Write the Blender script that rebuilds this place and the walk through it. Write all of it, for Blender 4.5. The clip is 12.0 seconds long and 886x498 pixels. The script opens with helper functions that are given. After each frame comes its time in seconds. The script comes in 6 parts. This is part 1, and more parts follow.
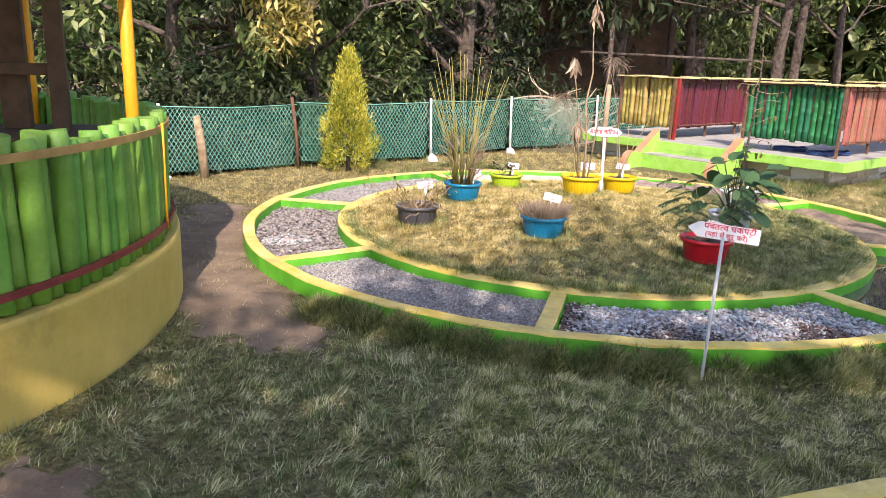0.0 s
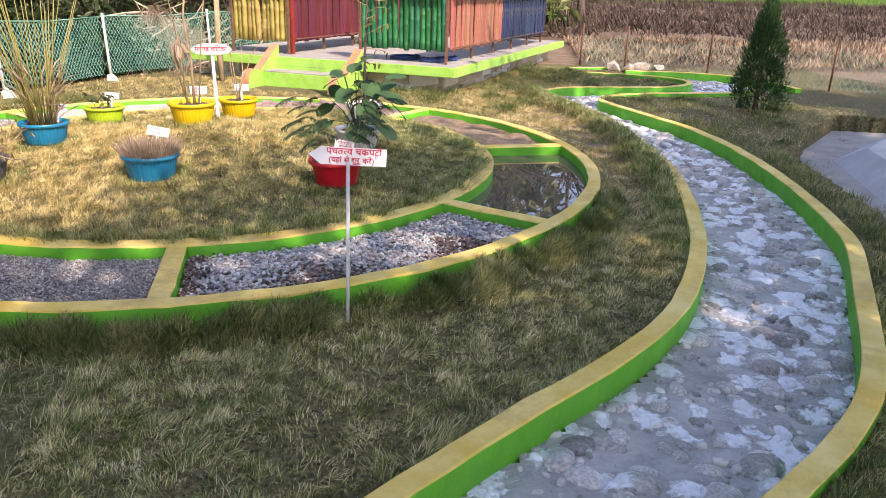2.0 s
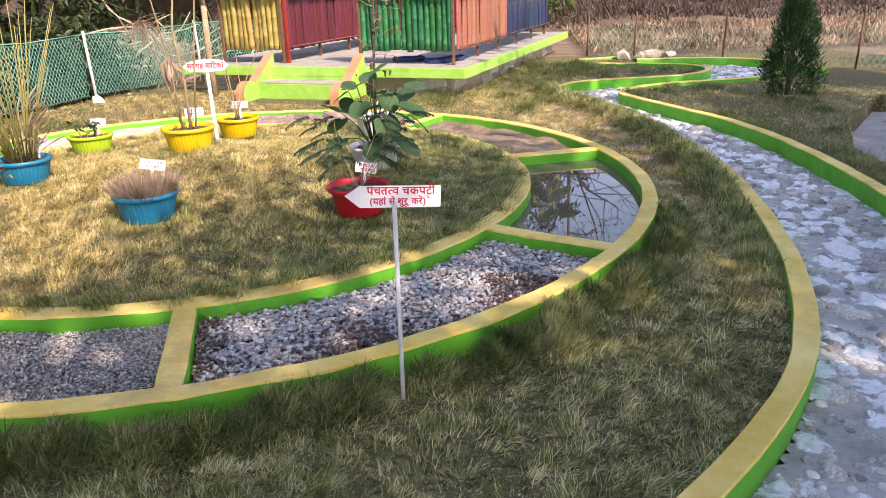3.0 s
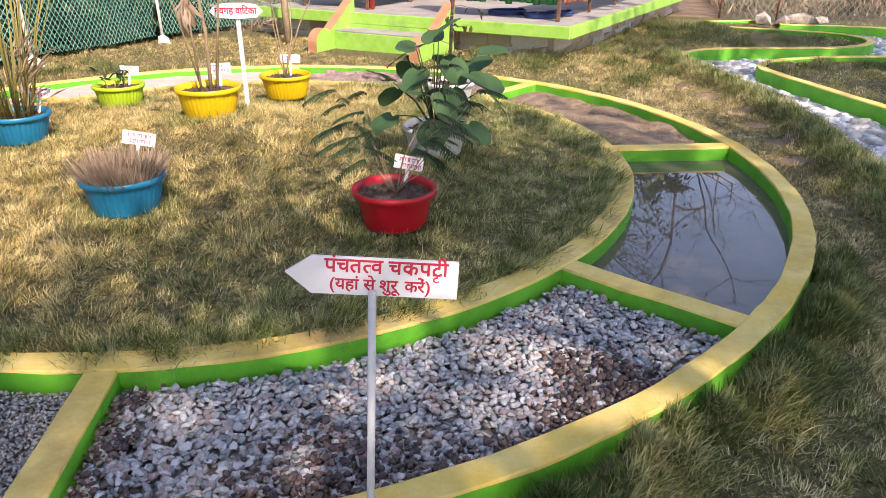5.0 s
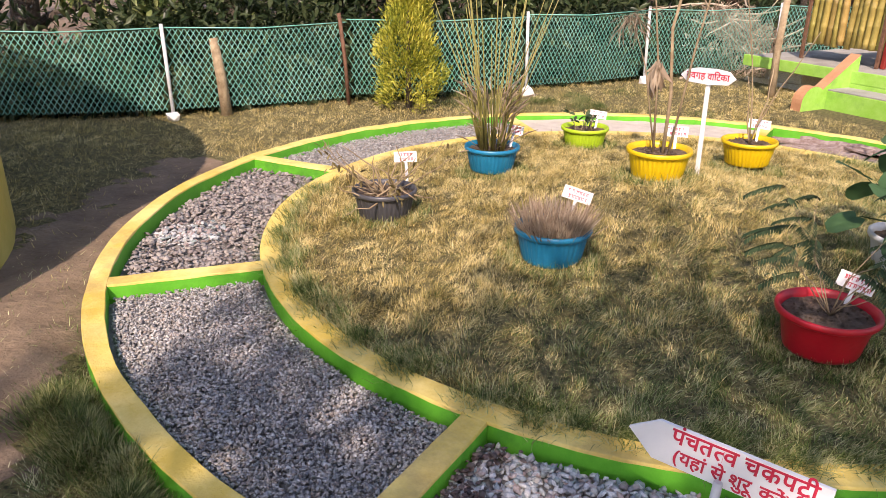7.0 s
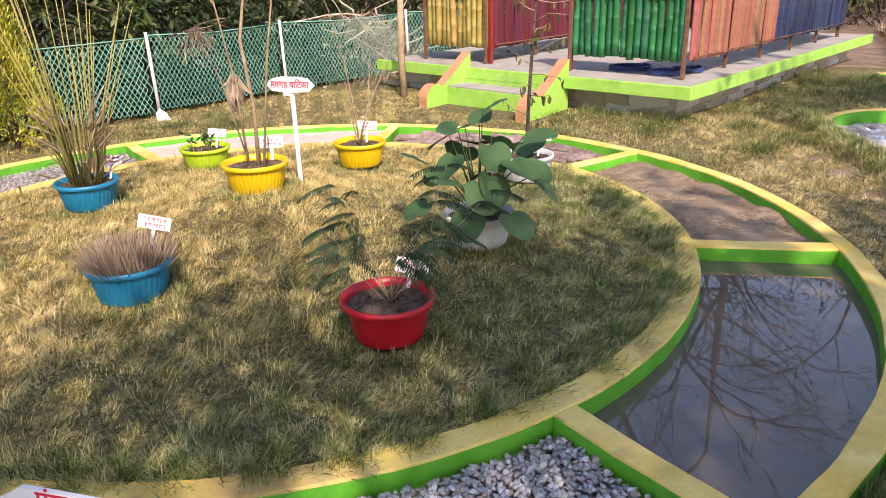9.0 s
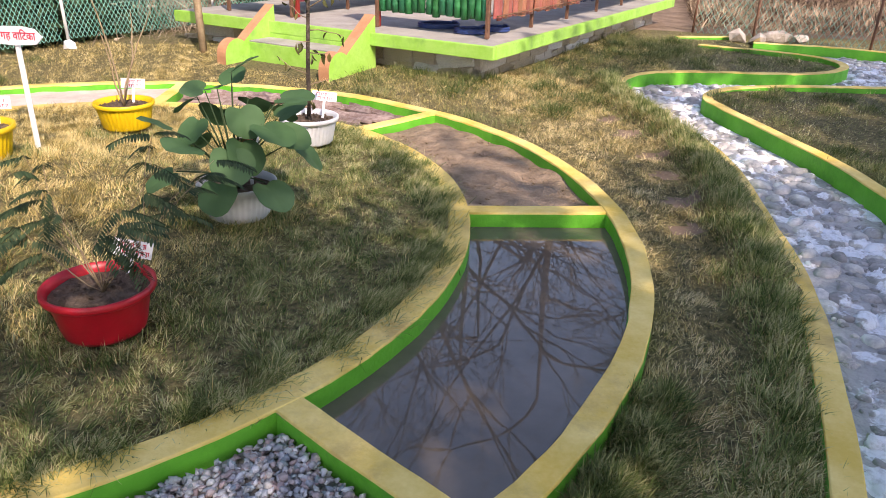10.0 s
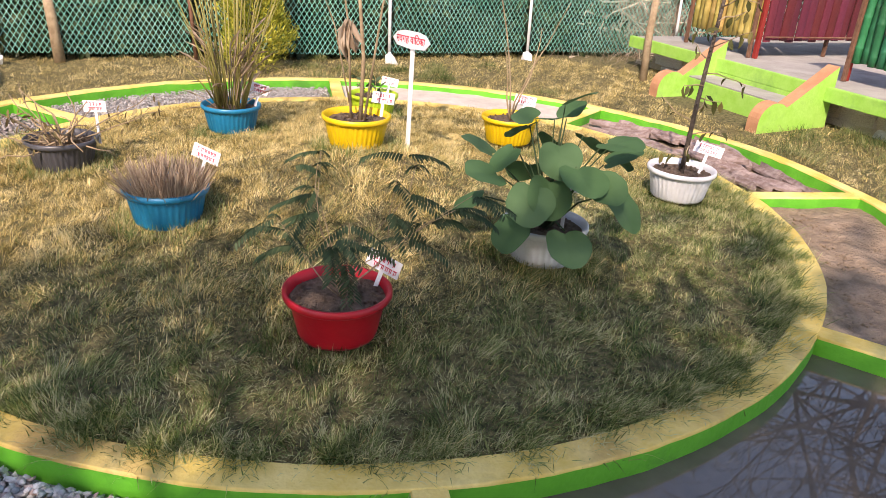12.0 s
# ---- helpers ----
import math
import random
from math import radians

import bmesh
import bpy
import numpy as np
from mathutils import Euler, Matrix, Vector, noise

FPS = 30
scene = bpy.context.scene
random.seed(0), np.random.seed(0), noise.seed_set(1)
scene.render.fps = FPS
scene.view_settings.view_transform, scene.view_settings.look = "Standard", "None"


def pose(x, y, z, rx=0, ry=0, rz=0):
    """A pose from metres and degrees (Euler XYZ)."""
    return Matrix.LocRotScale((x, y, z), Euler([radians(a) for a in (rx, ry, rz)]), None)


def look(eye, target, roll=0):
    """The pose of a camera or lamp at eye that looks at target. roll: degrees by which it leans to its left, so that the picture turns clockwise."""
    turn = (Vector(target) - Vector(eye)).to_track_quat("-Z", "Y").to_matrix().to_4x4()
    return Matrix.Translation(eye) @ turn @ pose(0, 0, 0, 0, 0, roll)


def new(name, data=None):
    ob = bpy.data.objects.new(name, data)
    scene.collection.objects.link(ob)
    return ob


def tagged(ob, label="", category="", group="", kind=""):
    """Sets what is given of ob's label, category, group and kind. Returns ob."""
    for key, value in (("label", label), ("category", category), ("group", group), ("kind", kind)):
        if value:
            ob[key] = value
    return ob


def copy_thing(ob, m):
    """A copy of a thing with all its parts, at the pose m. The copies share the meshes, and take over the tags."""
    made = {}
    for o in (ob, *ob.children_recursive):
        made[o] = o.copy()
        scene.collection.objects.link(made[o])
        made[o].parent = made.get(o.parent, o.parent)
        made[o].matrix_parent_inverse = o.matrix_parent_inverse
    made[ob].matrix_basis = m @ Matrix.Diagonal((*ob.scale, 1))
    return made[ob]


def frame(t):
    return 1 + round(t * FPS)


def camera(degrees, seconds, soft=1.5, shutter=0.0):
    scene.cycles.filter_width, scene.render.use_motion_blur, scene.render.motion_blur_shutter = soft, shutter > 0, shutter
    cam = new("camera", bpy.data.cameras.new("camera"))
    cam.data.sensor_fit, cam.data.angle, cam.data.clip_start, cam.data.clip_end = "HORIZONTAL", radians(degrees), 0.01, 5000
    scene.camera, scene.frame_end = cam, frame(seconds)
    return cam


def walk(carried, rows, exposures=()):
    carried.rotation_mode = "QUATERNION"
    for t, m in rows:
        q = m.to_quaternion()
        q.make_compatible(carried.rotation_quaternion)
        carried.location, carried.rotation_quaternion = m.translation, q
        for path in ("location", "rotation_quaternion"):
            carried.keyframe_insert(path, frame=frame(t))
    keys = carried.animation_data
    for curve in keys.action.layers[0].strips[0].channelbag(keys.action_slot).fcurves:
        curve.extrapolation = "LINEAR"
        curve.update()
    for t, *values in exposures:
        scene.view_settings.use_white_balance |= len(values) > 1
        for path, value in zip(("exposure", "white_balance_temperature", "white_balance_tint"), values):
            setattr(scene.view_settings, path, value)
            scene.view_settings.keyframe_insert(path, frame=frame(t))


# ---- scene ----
cam = camera(62.1, 12.0, soft=0.5)
PATH = [
    (0, (1.012, -1.486, 1.536), (0.369, 0.341, 1.036), 2.0),
    (0.5, (1.053, -1.45, 1.519), (0.781, 0.464, 1.006), 1.7),
    (1, (1.072, -1.419, 1.478), (1.07, 0.496, 0.9), 2.7),
    (1.5, (1.092, -1.202, 1.444), (1.262, 0.676, 0.776), 2.4),
    (2, (1.081, -0.905, 1.478), (1.363, 0.955, 0.801), 1.5),
    (2.5, (0.983, -0.537, 1.46), (1.259, 1.317, 0.761), 1.1),
    (3, (0.923, -0.23, 1.47), (1.211, 1.626, 0.783), -1.8),
    (3.2, (0.947, -0.073, 1.461), (1.232, 1.775, 0.749), -2.0),
    (4.8, (1.182, 0.895, 1.4), (1.362, 2.729, 0.624), 0.5),
    (5, (1.25, 0.92, 1.393), (1.273, 2.752, 0.589), 0.2),
    (5.5, (1.409, 0.963, 1.422), (0.796, 2.649, 0.539), 0.8),
    (6, (1.445, 0.97, 1.452), (0.62, 2.535, 0.519), 2.2),
    (6.5, (1.387, 1.001, 1.523), (0.371, 2.485, 0.648), 1.5),
    (7, (1.33, 1.092, 1.572), (0.255, 2.604, 0.824), 0.5),
    (7.5, (1.29, 1.248, 1.598), (0.493, 2.943, 0.897), 0.3),
    (7.7, (1.305, 1.287, 1.594), (0.627, 3.038, 0.906), -0.1),
    (9.3, (1.959, 1.489, 1.521), (1.65, 3.321, 0.78), -1.5),
    (9.5, (2.017, 1.537, 1.511), (1.812, 3.361, 0.716), -1.4),
    (10, (2.22, 1.721, 1.509), (2.207, 3.546, 0.69), 1.6),
    (10.5, (2.356, 1.864, 1.517), (2.381, 3.694, 0.711), 1.6),
    (11, (2.53, 1.983, 1.516), (2.112, 3.755, 0.69), 1.3),
    (11.5, (2.657, 2.142, 1.509), (1.943, 3.806, 0.661), 3.9),
    (12, (2.636, 2.335, 1.502), (1.537, 3.799, 0.695), 3.9),
]
walk(cam, [(t, look(eye, target, roll)) for t, eye, target, roll in PATH], [(0.0, 1.42, 6850, 22), (1.2, 1.44, 7100, 25), (3.5, 1.46, 7350, 26), (5.0, 1.3, 7250, 25), (5.5, 1.2, 7200, 24), (7.0, 1.1, 7250, 25), (9.5, 1.24, 7200, 25), (12.0, 1.2, 7250, 25)])

# ---- light ----
SUN_EL, SUN_AZ = 42.0, -65.0            # azimuth of the sun seen from the ground, degrees from +x
world = bpy.data.worlds.new("sky")
scene.world = world
world.use_nodes = True
wn = world.node_tree.nodes
sky = wn.new("ShaderNodeTexSky")
sky.sky_type = "NISHITA"
sky.sun_disc = False
sky.sun_elevation = radians(SUN_EL)
sky.sun_rotation = radians(90.0 - SUN_AZ)
wn["Background"].inputs[1].default_value = 0.15
world.node_tree.links.new(sky.outputs[0], wn["Background"].inputs[0])
sun = new("sun", bpy.data.lights.new("sun", "SUN"))
sun.data.energy, sun.data.angle, sun.data.color = 2.65, radians(0.6), (1.0, 0.93, 0.82)
sa, se = radians(SUN_AZ), radians(SUN_EL)
SUN_DIR = Vector((math.cos(sa) * math.cos(se), math.sin(sa) * math.cos(se), math.sin(se)))
sun.matrix_world = look(SUN_DIR * 60, (0, 0, 0))

# ---- materials ----


def mat(name, c1, c2, scale=8.0, rough=0.8, bump=0.3, fine=90.0, metal=0.0, c3=None, island=0.0, obj=0.0, spec=0.4, bump_d=0.01):
    """Two colours mixed at two scales, with fine bump; optional third colour as stains; per-piece variation."""
    m = bpy.data.materials.new(name)
    m.use_nodes = True
    nt = m.node_tree
    b = nt.nodes["Principled BSDF"]
    b.inputs["Roughness"].default_value = rough
    b.inputs["Metallic"].default_value = metal
    b.inputs["Specular IOR Level"].default_value = spec
    tc = nt.nodes.new("ShaderNodeTexCoord")
    n1 = nt.nodes.new("ShaderNodeTexNoise")
    n1.inputs["Scale"].default_value = scale
    n1.inputs["Detail"].default_value = 6
    n1.inputs["Roughness"].default_value = 0.65
    n2 = nt.nodes.new("ShaderNodeTexNoise")
    n2.inputs["Scale"].default_value = fine
    n2.inputs["Detail"].default_value = 3
    for n in (n1, n2):
        nt.links.new(tc.outputs["Object"], n.inputs["Vector"])
    r1 = nt.nodes.new("ShaderNodeMapRange")
    r1.inputs[1].default_value, r1.inputs[2].default_value = 0.34, 0.66
    nt.links.new(n1.outputs[0], r1.inputs[0])
    add = nt.nodes.new("ShaderNodeMath")
    add.operation = "MULTIPLY_ADD"
    add.inputs[1].default_value = 0.45
    nt.links.new(n2.outputs[0], add.inputs[0])
    nt.links.new(r1.outputs[0], add.inputs[2])
    fac = nt.nodes.new("ShaderNodeMath")
    fac.operation = "SUBTRACT"
    fac.inputs[1].default_value = 0.22
    fac.use_clamp = True
    nt.links.new(add.outputs[0], fac.inputs[0])
    mix = nt.nodes.new("ShaderNodeMix")
    mix.data_type = "RGBA"
    mix.inputs[6].default_value, mix.inputs[7].default_value = (*c1, 1), (*c2, 1)
    nt.links.new(fac.outputs[0], mix.inputs[0])
    out = mix.outputs[2]
    if c3:
        n3 = nt.nodes.new("ShaderNodeTexNoise")
        n3.inputs["Scale"].default_value = scale * 0.37
        n3.inputs["Detail"].default_value = 8
        n3.inputs["Roughness"].default_value = 0.7
        nt.links.new(tc.outputs["Object"], n3.inputs["Vector"])
        r3 = nt.nodes.new("ShaderNodeMapRange")
        r3.inputs[1].default_value, r3.inputs[2].default_value = 0.54, 0.68
        nt.links.new(n3.outputs[0], r3.inputs[0])
        mx = nt.nodes.new("ShaderNodeMix")
        mx.data_type = "RGBA"
        mx.inputs[7].default_value = (*c3, 1)
        nt.links.new(r3.outputs[0], mx.inputs[0])
        nt.links.new(out, mx.inputs[6])
        out = mx.outputs[2]
    if island or obj:
        hsv = nt.nodes.new("ShaderNodeHueSaturation")
        src = nt.nodes.new("ShaderNodeNewGeometry") if island else nt.nodes.new("ShaderNodeObjectInfo")
        rnd = src.outputs["Random Per Island"] if island else src.outputs["Random"]
        k = island or obj
        mr = nt.nodes.new("ShaderNodeMapRange")
        mr.inputs[3].default_value, mr.inputs[4].default_value = 1 - k, 1 + k
        nt.links.new(rnd, mr.inputs[0])
        nt.links.new(mr.outputs[0], hsv.inputs["Value"])
        w = nt.nodes.new("ShaderNodeTexWhiteNoise")
        w.noise_dimensions = "1D"
        nt.links.new(rnd, w.inputs["W"])
        mh = nt.nodes.new("ShaderNodeMapRange")
        mh.inputs[3].default_value, mh.inputs[4].default_value = 0.5 - k * 0.1, 0.5 + k * 0.1
        nt.links.new(w.outputs[0], mh.inputs[0])
        nt.links.new(mh.outputs[0], hsv.inputs["Hue"])
        nt.links.new(out, hsv.inputs["Color"])
        out = hsv.outputs[0]
    nt.links.new(out, b.inputs["Base Color"])
    if bump:
        bp = nt.nodes.new("ShaderNodeBump")
        bp.inputs["Strength"].default_value = bump
        bp.inputs["Distance"].default_value = bump_d
        nt.links.new(add.outputs[0], bp.inputs["Height"])
        nt.links.new(bp.outputs[0], b.inputs["Normal"])
    return m


def leaf_mat(name, c1, c2, c3, rough=0.55, patch=0.8, light=0.35):
    """Thin blades and leaves: three tones by piece and by patch, some light passing through."""
    m = bpy.data.materials.new(name)
    m.use_nodes = True
    nt = m.node_tree
    b = nt.nodes["Principled BSDF"]
    b.inputs["Roughness"].default_value = rough
    b.inputs["Specular IOR Level"].default_value = 0.25
    geo = nt.nodes.new("ShaderNodeNewGeometry")
    tc = nt.nodes.new("ShaderNodeTexCoord")
    n = nt.nodes.new("ShaderNodeTexNoise")
    n.inputs["Scale"].default_value = patch
    n.inputs["Detail"].default_value = 5
    nt.links.new(tc.outputs["Object"], n.inputs["Vector"])
    a = nt.nodes.new("ShaderNodeMath")
    a.operation = "MULTIPLY_ADD"
    a.inputs[1].default_value = 0.95
    nt.links.new(geo.outputs["Random Per Island"], a.inputs[0])
    s = nt.nodes.new("ShaderNodeMath")
    s.operation = "MULTIPLY_ADD"
    s.inputs[1].default_value, s.inputs[2].default_value = 2.1, -1.02
    nt.links.new(n.outputs[0], s.inputs[0])
    nt.links.new(s.outputs[0], a.inputs[2])
    ramp = nt.nodes.new("ShaderNodeValToRGB")
    ramp.color_ramp.elements[0].color, ramp.color_ramp.elements[1].color = (*c1, 1), (*c3, 1)
    ramp.color_ramp.elements.new(0.5).color = (*c2, 1)
    nt.links.new(a.outputs[0], ramp.inputs[0])
    nt.links.new(ramp.outputs[0], b.inputs["Base Color"])
    tr = nt.nodes.new("ShaderNodeBsdfTranslucent")
    nt.links.new(ramp.outputs[0], tr.inputs[0])
    mx = nt.nodes.new("ShaderNodeMixShader")
    mx.inputs[0].default_value = light
    nt.links.new(b.outputs[0], mx.inputs[1])
    nt.links.new(tr.outputs[0], mx.inputs[2])
    nt.links.new(mx.outputs[0], nt.nodes["Material Output"].inputs[0])
    return m


M_YELLOW = mat("yellow_paint", (0.66, 0.46, 0.085), (0.84, 0.66, 0.24), 3.6, 0.78, 0.5, 70, c3=(0.47, 0.32, 0.11))
M_GREEN = mat("green_paint", (0.075, 0.37, 0.02), (0.12, 0.48, 0.035), 5, 0.62, 0.3, 60, c3=(0.06, 0.27, 0.025))
M_LIME = mat("lime_paint", (0.25, 0.52, 0.06), (0.34, 0.6, 0.12), 6, 0.7, 0.25, 60, c3=(0.2, 0.4, 0.08))
M_OCHRE = mat("ochre_wall_paint", (0.5, 0.36, 0.07), (0.64, 0.47, 0.13), 2.2, 0.8, 0.25, 40, c3=(0.3, 0.24, 0.07))
M_SOIL = mat("garden_soil", (0.13, 0.088, 0.058), (0.26, 0.185, 0.125), 3, 0.95, 0.8, 45, bump_d=0.02)
M_TURF = mat("matted_turf", (0.05, 0.05, 0.018), (0.32, 0.265, 0.115), 34, 0.95, 1.0, 210, c3=(0.16, 0.15, 0.06), bump_d=0.02)
M_EARTH = mat("bed_earth", (0.2, 0.14, 0.09), (0.36, 0.265, 0.18), 9, 0.95, 1.0, 60, bump_d=0.02)
M_DUST = mat("stone_dust", (0.16, 0.15, 0.145), (0.34, 0.32, 0.3), 12, 0.95, 0.8, 80)
M_SAND = mat("bed_sand", (0.45, 0.39, 0.33), (0.56, 0.5, 0.43), 9, 0.95, 0.5, 80)
M_CONC = mat("concrete", (0.28, 0.265, 0.24), (0.4, 0.375, 0.335), 3, 0.85, 0.4, 50, c3=(0.24, 0.22, 0.2))
M_GROUT = mat("stream_cement", (0.3, 0.3, 0.29), (0.48, 0.47, 0.45), 5, 0.5, 0.8, 40, c3=(0.2, 0.2, 0.19), bump_d=0.02)
M_GRASS = leaf_mat("lawn_blades", (0.18, 0.145, 0.045), (0.68, 0.53, 0.2), (0.94, 0.79, 0.42), patch=6.0)
M_GRASS2 = leaf_mat("outer_lawn_blades", (0.08, 0.12, 0.022), (0.43, 0.41, 0.135), (0.94, 0.83, 0.5), patch=9.0)
M_STRAWG = leaf_mat("straw_path_blades", (0.22, 0.17, 0.06), (0.66, 0.52, 0.24), (0.93, 0.79, 0.47), patch=5.0)
M_GRASSG = leaf_mat("green_lawn_blades", (0.055, 0.1, 0.02), (0.27, 0.32, 0.11), (0.78, 0.73, 0.46), patch=9.0)
# darker, greener copy of the lawn blades, coloured for shaded grass
M_GRASS3 = leaf_mat("shade_green_lawn_blades", (0.055, 0.1, 0.02), (0.25, 0.3, 0.095), (0.62, 0.57, 0.31), patch=9.0)
M_TUFT = leaf_mat("tuft_blades", (0.05, 0.085, 0.02), (0.15, 0.19, 0.055), (0.42, 0.4, 0.19), patch=3)


def stone_mat(name, colours, pieces=False, rough=0.75):
    """Mixed stones: each takes one of several rock colours, with mottling and fine relief."""
    m = mat(name, (0.6, 0.6, 0.6), (1.02, 1.02, 1.02), 30, rough, 0.35, 120)
    nt = m.node_tree
    b = nt.nodes["Principled BSDF"]
    src = b.inputs["Base Color"].links[0].from_socket
    info = nt.nodes.new("ShaderNodeObjectInfo") if pieces else nt.nodes.new("ShaderNodeNewGeometry")
    ramp = nt.nodes.new("ShaderNodeValToRGB")
    ramp.color_ramp.interpolation = "CONSTANT"
    el = ramp.color_ramp.elements
    el[0].color, el[1].color, el[1].position = (*colours[0], 1), (*colours[-1], 1), 1 - 1 / len(colours)
    for k, c in enumerate(colours[1:-1]):
        el.new((k + 1) / len(colours)).color = (*c, 1)
    nt.links.new(info.outputs["Random" if pieces else "Random Per Island"], ramp.inputs[0])
    mul = nt.nodes.new("ShaderNodeMix")
    mul.data_type, mul.blend_type = "RGBA", "MULTIPLY"
    mul.inputs[0].default_value = 1.0
    nt.links.new(ramp.outputs[0], mul.inputs[6])
    nt.links.new(src, mul.inputs[7])
    nt.links.new(mul.outputs[2], b.inputs["Base Color"])
    return m


ROCKS = [(0.42, 0.42, 0.43), (0.58, 0.57, 0.56), (0.34, 0.36, 0.37), (0.5, 0.46, 0.41), (0.4, 0.31, 0.28), (0.47, 0.49, 0.48), (0.62, 0.61, 0.6), (0.3, 0.29, 0.3), (0.44, 0.45, 0.42), (0.53, 0.51, 0.52), (0.36, 0.26, 0.24)]
ROCKS = [tuple(0.07 + v * 1.1 for v in c) for c in ROCKS] + [(0.36, 0.42, 0.41), (0.5, 0.42, 0.4), (0.31, 0.35, 0.38)]
M_CHIP = stone_mat("grey_chips", ROCKS)
M_CHIP_O = stone_mat("grey_chip_pieces", ROCKS, True)
M_STAIN = stone_mat("wet_maroon_chips", [(0.1, 0.065, 0.06), (0.16, 0.1, 0.09), (0.08, 0.06, 0.06), (0.22, 0.15, 0.13), (0.13, 0.1, 0.09)], False, 0.5)
M_FINE = stone_mat("fine_grey_gravel", [(0.45, 0.44, 0.43), (0.6, 0.58, 0.56), (0.34, 0.34, 0.35), (0.52, 0.48, 0.44), (0.66, 0.64, 0.62), (0.28, 0.26, 0.26), (0.44, 0.37, 0.33)])
M_PEB = stone_mat("brown_grey_pebbles", [(0.3, 0.26, 0.245), (0.42, 0.37, 0.345), (0.36, 0.34, 0.33), (0.25, 0.21, 0.2), (0.48, 0.42, 0.38)])
M_BARK = mat("bark_flakes", (0.2, 0.14, 0.1), (0.42, 0.35, 0.3), 14, 0.9, 0.6, 60, island=0.4)
M_TRUNK = mat("tree_bark", (0.07, 0.052, 0.04), (0.16, 0.125, 0.1), 9, 0.95, 1.0, 50, bump_d=0.03)
M_TWIG = mat("dry_twig", (0.24, 0.17, 0.1), (0.42, 0.32, 0.2), 12, 0.9, 0.4, 60)
M_WOOD_D = mat("dark_wood", (0.06, 0.035, 0.02), (0.13, 0.075, 0.045), 6, 0.7, 0.3, 60)
M_ORANGE = mat("orange_paint", (0.75, 0.33, 0.01), (0.85, 0.42, 0.02), 6, 0.5, 0.1)
M_MAROON = mat("maroon_paint", (0.16, 0.02, 0.018), (0.24, 0.04, 0.03), 8, 0.6, 0.2)
M_WHITE = mat("white_paint", (0.72, 0.72, 0.72), (0.82, 0.82, 0.81), 8, 0.6, 0.1)
M_SIGN = mat("white_sign_board", (0.74, 0.73, 0.75), (0.83, 0.82, 0.83), 7, 0.45, 0.05)
M_RED = mat("red_lettering", (0.55, 0.02, 0.05), (0.65, 0.03, 0.07), 8, 0.5, 0.0)
M_STONEW = mat("rubble_plinth", (0.36, 0.31, 0.25), (0.56, 0.5, 0.43), 5, 0.9, 0.8, 30, c3=(0.2, 0.17, 0.14), bump_d=0.03)
M_TERRA = mat("brown_red_paint", (0.42, 0.2, 0.1), (0.52, 0.27, 0.14), 8, 0.75, 0.2)


def plastic(name, c):
    return mat(name, tuple(v * 0.85 for v in c), c, 9, 0.38, 0.06, 70, spec=0.5)


# ---- mesh helpers ----


def part(name, bm, material, parent=None, label=""):
    me = bpy.data.meshes.new(name)
    bm.to_mesh(me)
    bm.free()
    for mm in material if isinstance(material, (list, tuple)) else [material]:
        me.materials.append(mm)
    ob = new(name, me)
    ob.parent = parent
    if label:
        tagged(ob, label)
    return ob


def empty(name, x=0, y=0, z=0, rz=0):
    ob = new(name)
    ob.empty_display_size = 0.05
    ob.matrix_basis = pose(x, y, z, 0, 0, rz)
    return ob


def soup(name, verts, faces, material, parent=None, smooth=False):
    """One mesh from numpy arrays: verts (n, 3), faces (m, k)."""
    me = bpy.data.meshes.new(name)
    n, (m, k) = len(verts), faces.shape
    me.vertices.add(n)
    me.vertices.foreach_set("co", np.ascontiguousarray(verts, dtype=np.float32).ravel())
    me.loops.add(m * k)
    me.loops.foreach_set("vertex_index", np.ascontiguousarray(faces, dtype=np.int32).ravel())
    me.polygons.add(m)
    me.polygons.foreach_set("loop_start", np.arange(m, dtype=np.int32) * k)
    me.update(calc_edges=True)
    if smooth:
        me.polygons.foreach_set("use_smooth", np.ones(m, dtype=bool))
    me.materials.append(material)
    ob = new(name, me)
    ob.parent = parent
    return ob


def tube(bm, pts, radii, n=7, cap=True):
    """A tapered round bar along points."""
    rings = []
    pts = [Vector(p) for p in pts]
    if not isinstance(radii, (list, tuple)):
        radii = [radii] * len(pts)
    for i, p in enumerate(pts):
        d = (pts[min(i + 1, len(pts) - 1)] - pts[max(i - 1, 0)]).normalized()
        a = d.orthogonal().normalized() if not rings else (side - d * side.dot(d)).normalized()
        side = a
        b = d.cross(a)
        rings.append([bm.verts.new(p + (a * math.cos(2 * math.pi * k / n) + b * math.sin(2 * math.pi * k / n)) * radii[i]) for k in range(n)])
    for r0, r1 in zip(rings, rings[1:]):
        for k in range(n):
            f = bm.faces.new((r0[k], r0[(k + 1) % n], r1[(k + 1) % n], r1[k]))
            f.smooth = True
    if cap:
        bm.faces.new(rings[0][::-1])
        bm.faces.new(rings[-1])
    return bm


def box(bm, x0, x1, y0, y1, z0, z1, m=None, bevel=0.0):
    vs = [bm.verts.new(Vector((x, y, z))) for x in (x0, x1) for y in (y0, y1) for z in (z0, z1)]
    if m is not None:
        for v in vs:
            v.co = m @ v.co
    q = [(0, 1, 3, 2), (4, 6, 7, 5), (0, 4, 5, 1), (2, 3, 7, 6), (0, 2, 6, 4), (1, 5, 7, 3)]
    fs = [bm.faces.new([vs[i] for i in f]) for f in q]
    if bevel:
        bmesh.ops.bevel(bm, geom=list({e for f in fs for e in f.edges}), offset=bevel, segments=2, affect="EDGES", profile=0.6)
    return bm


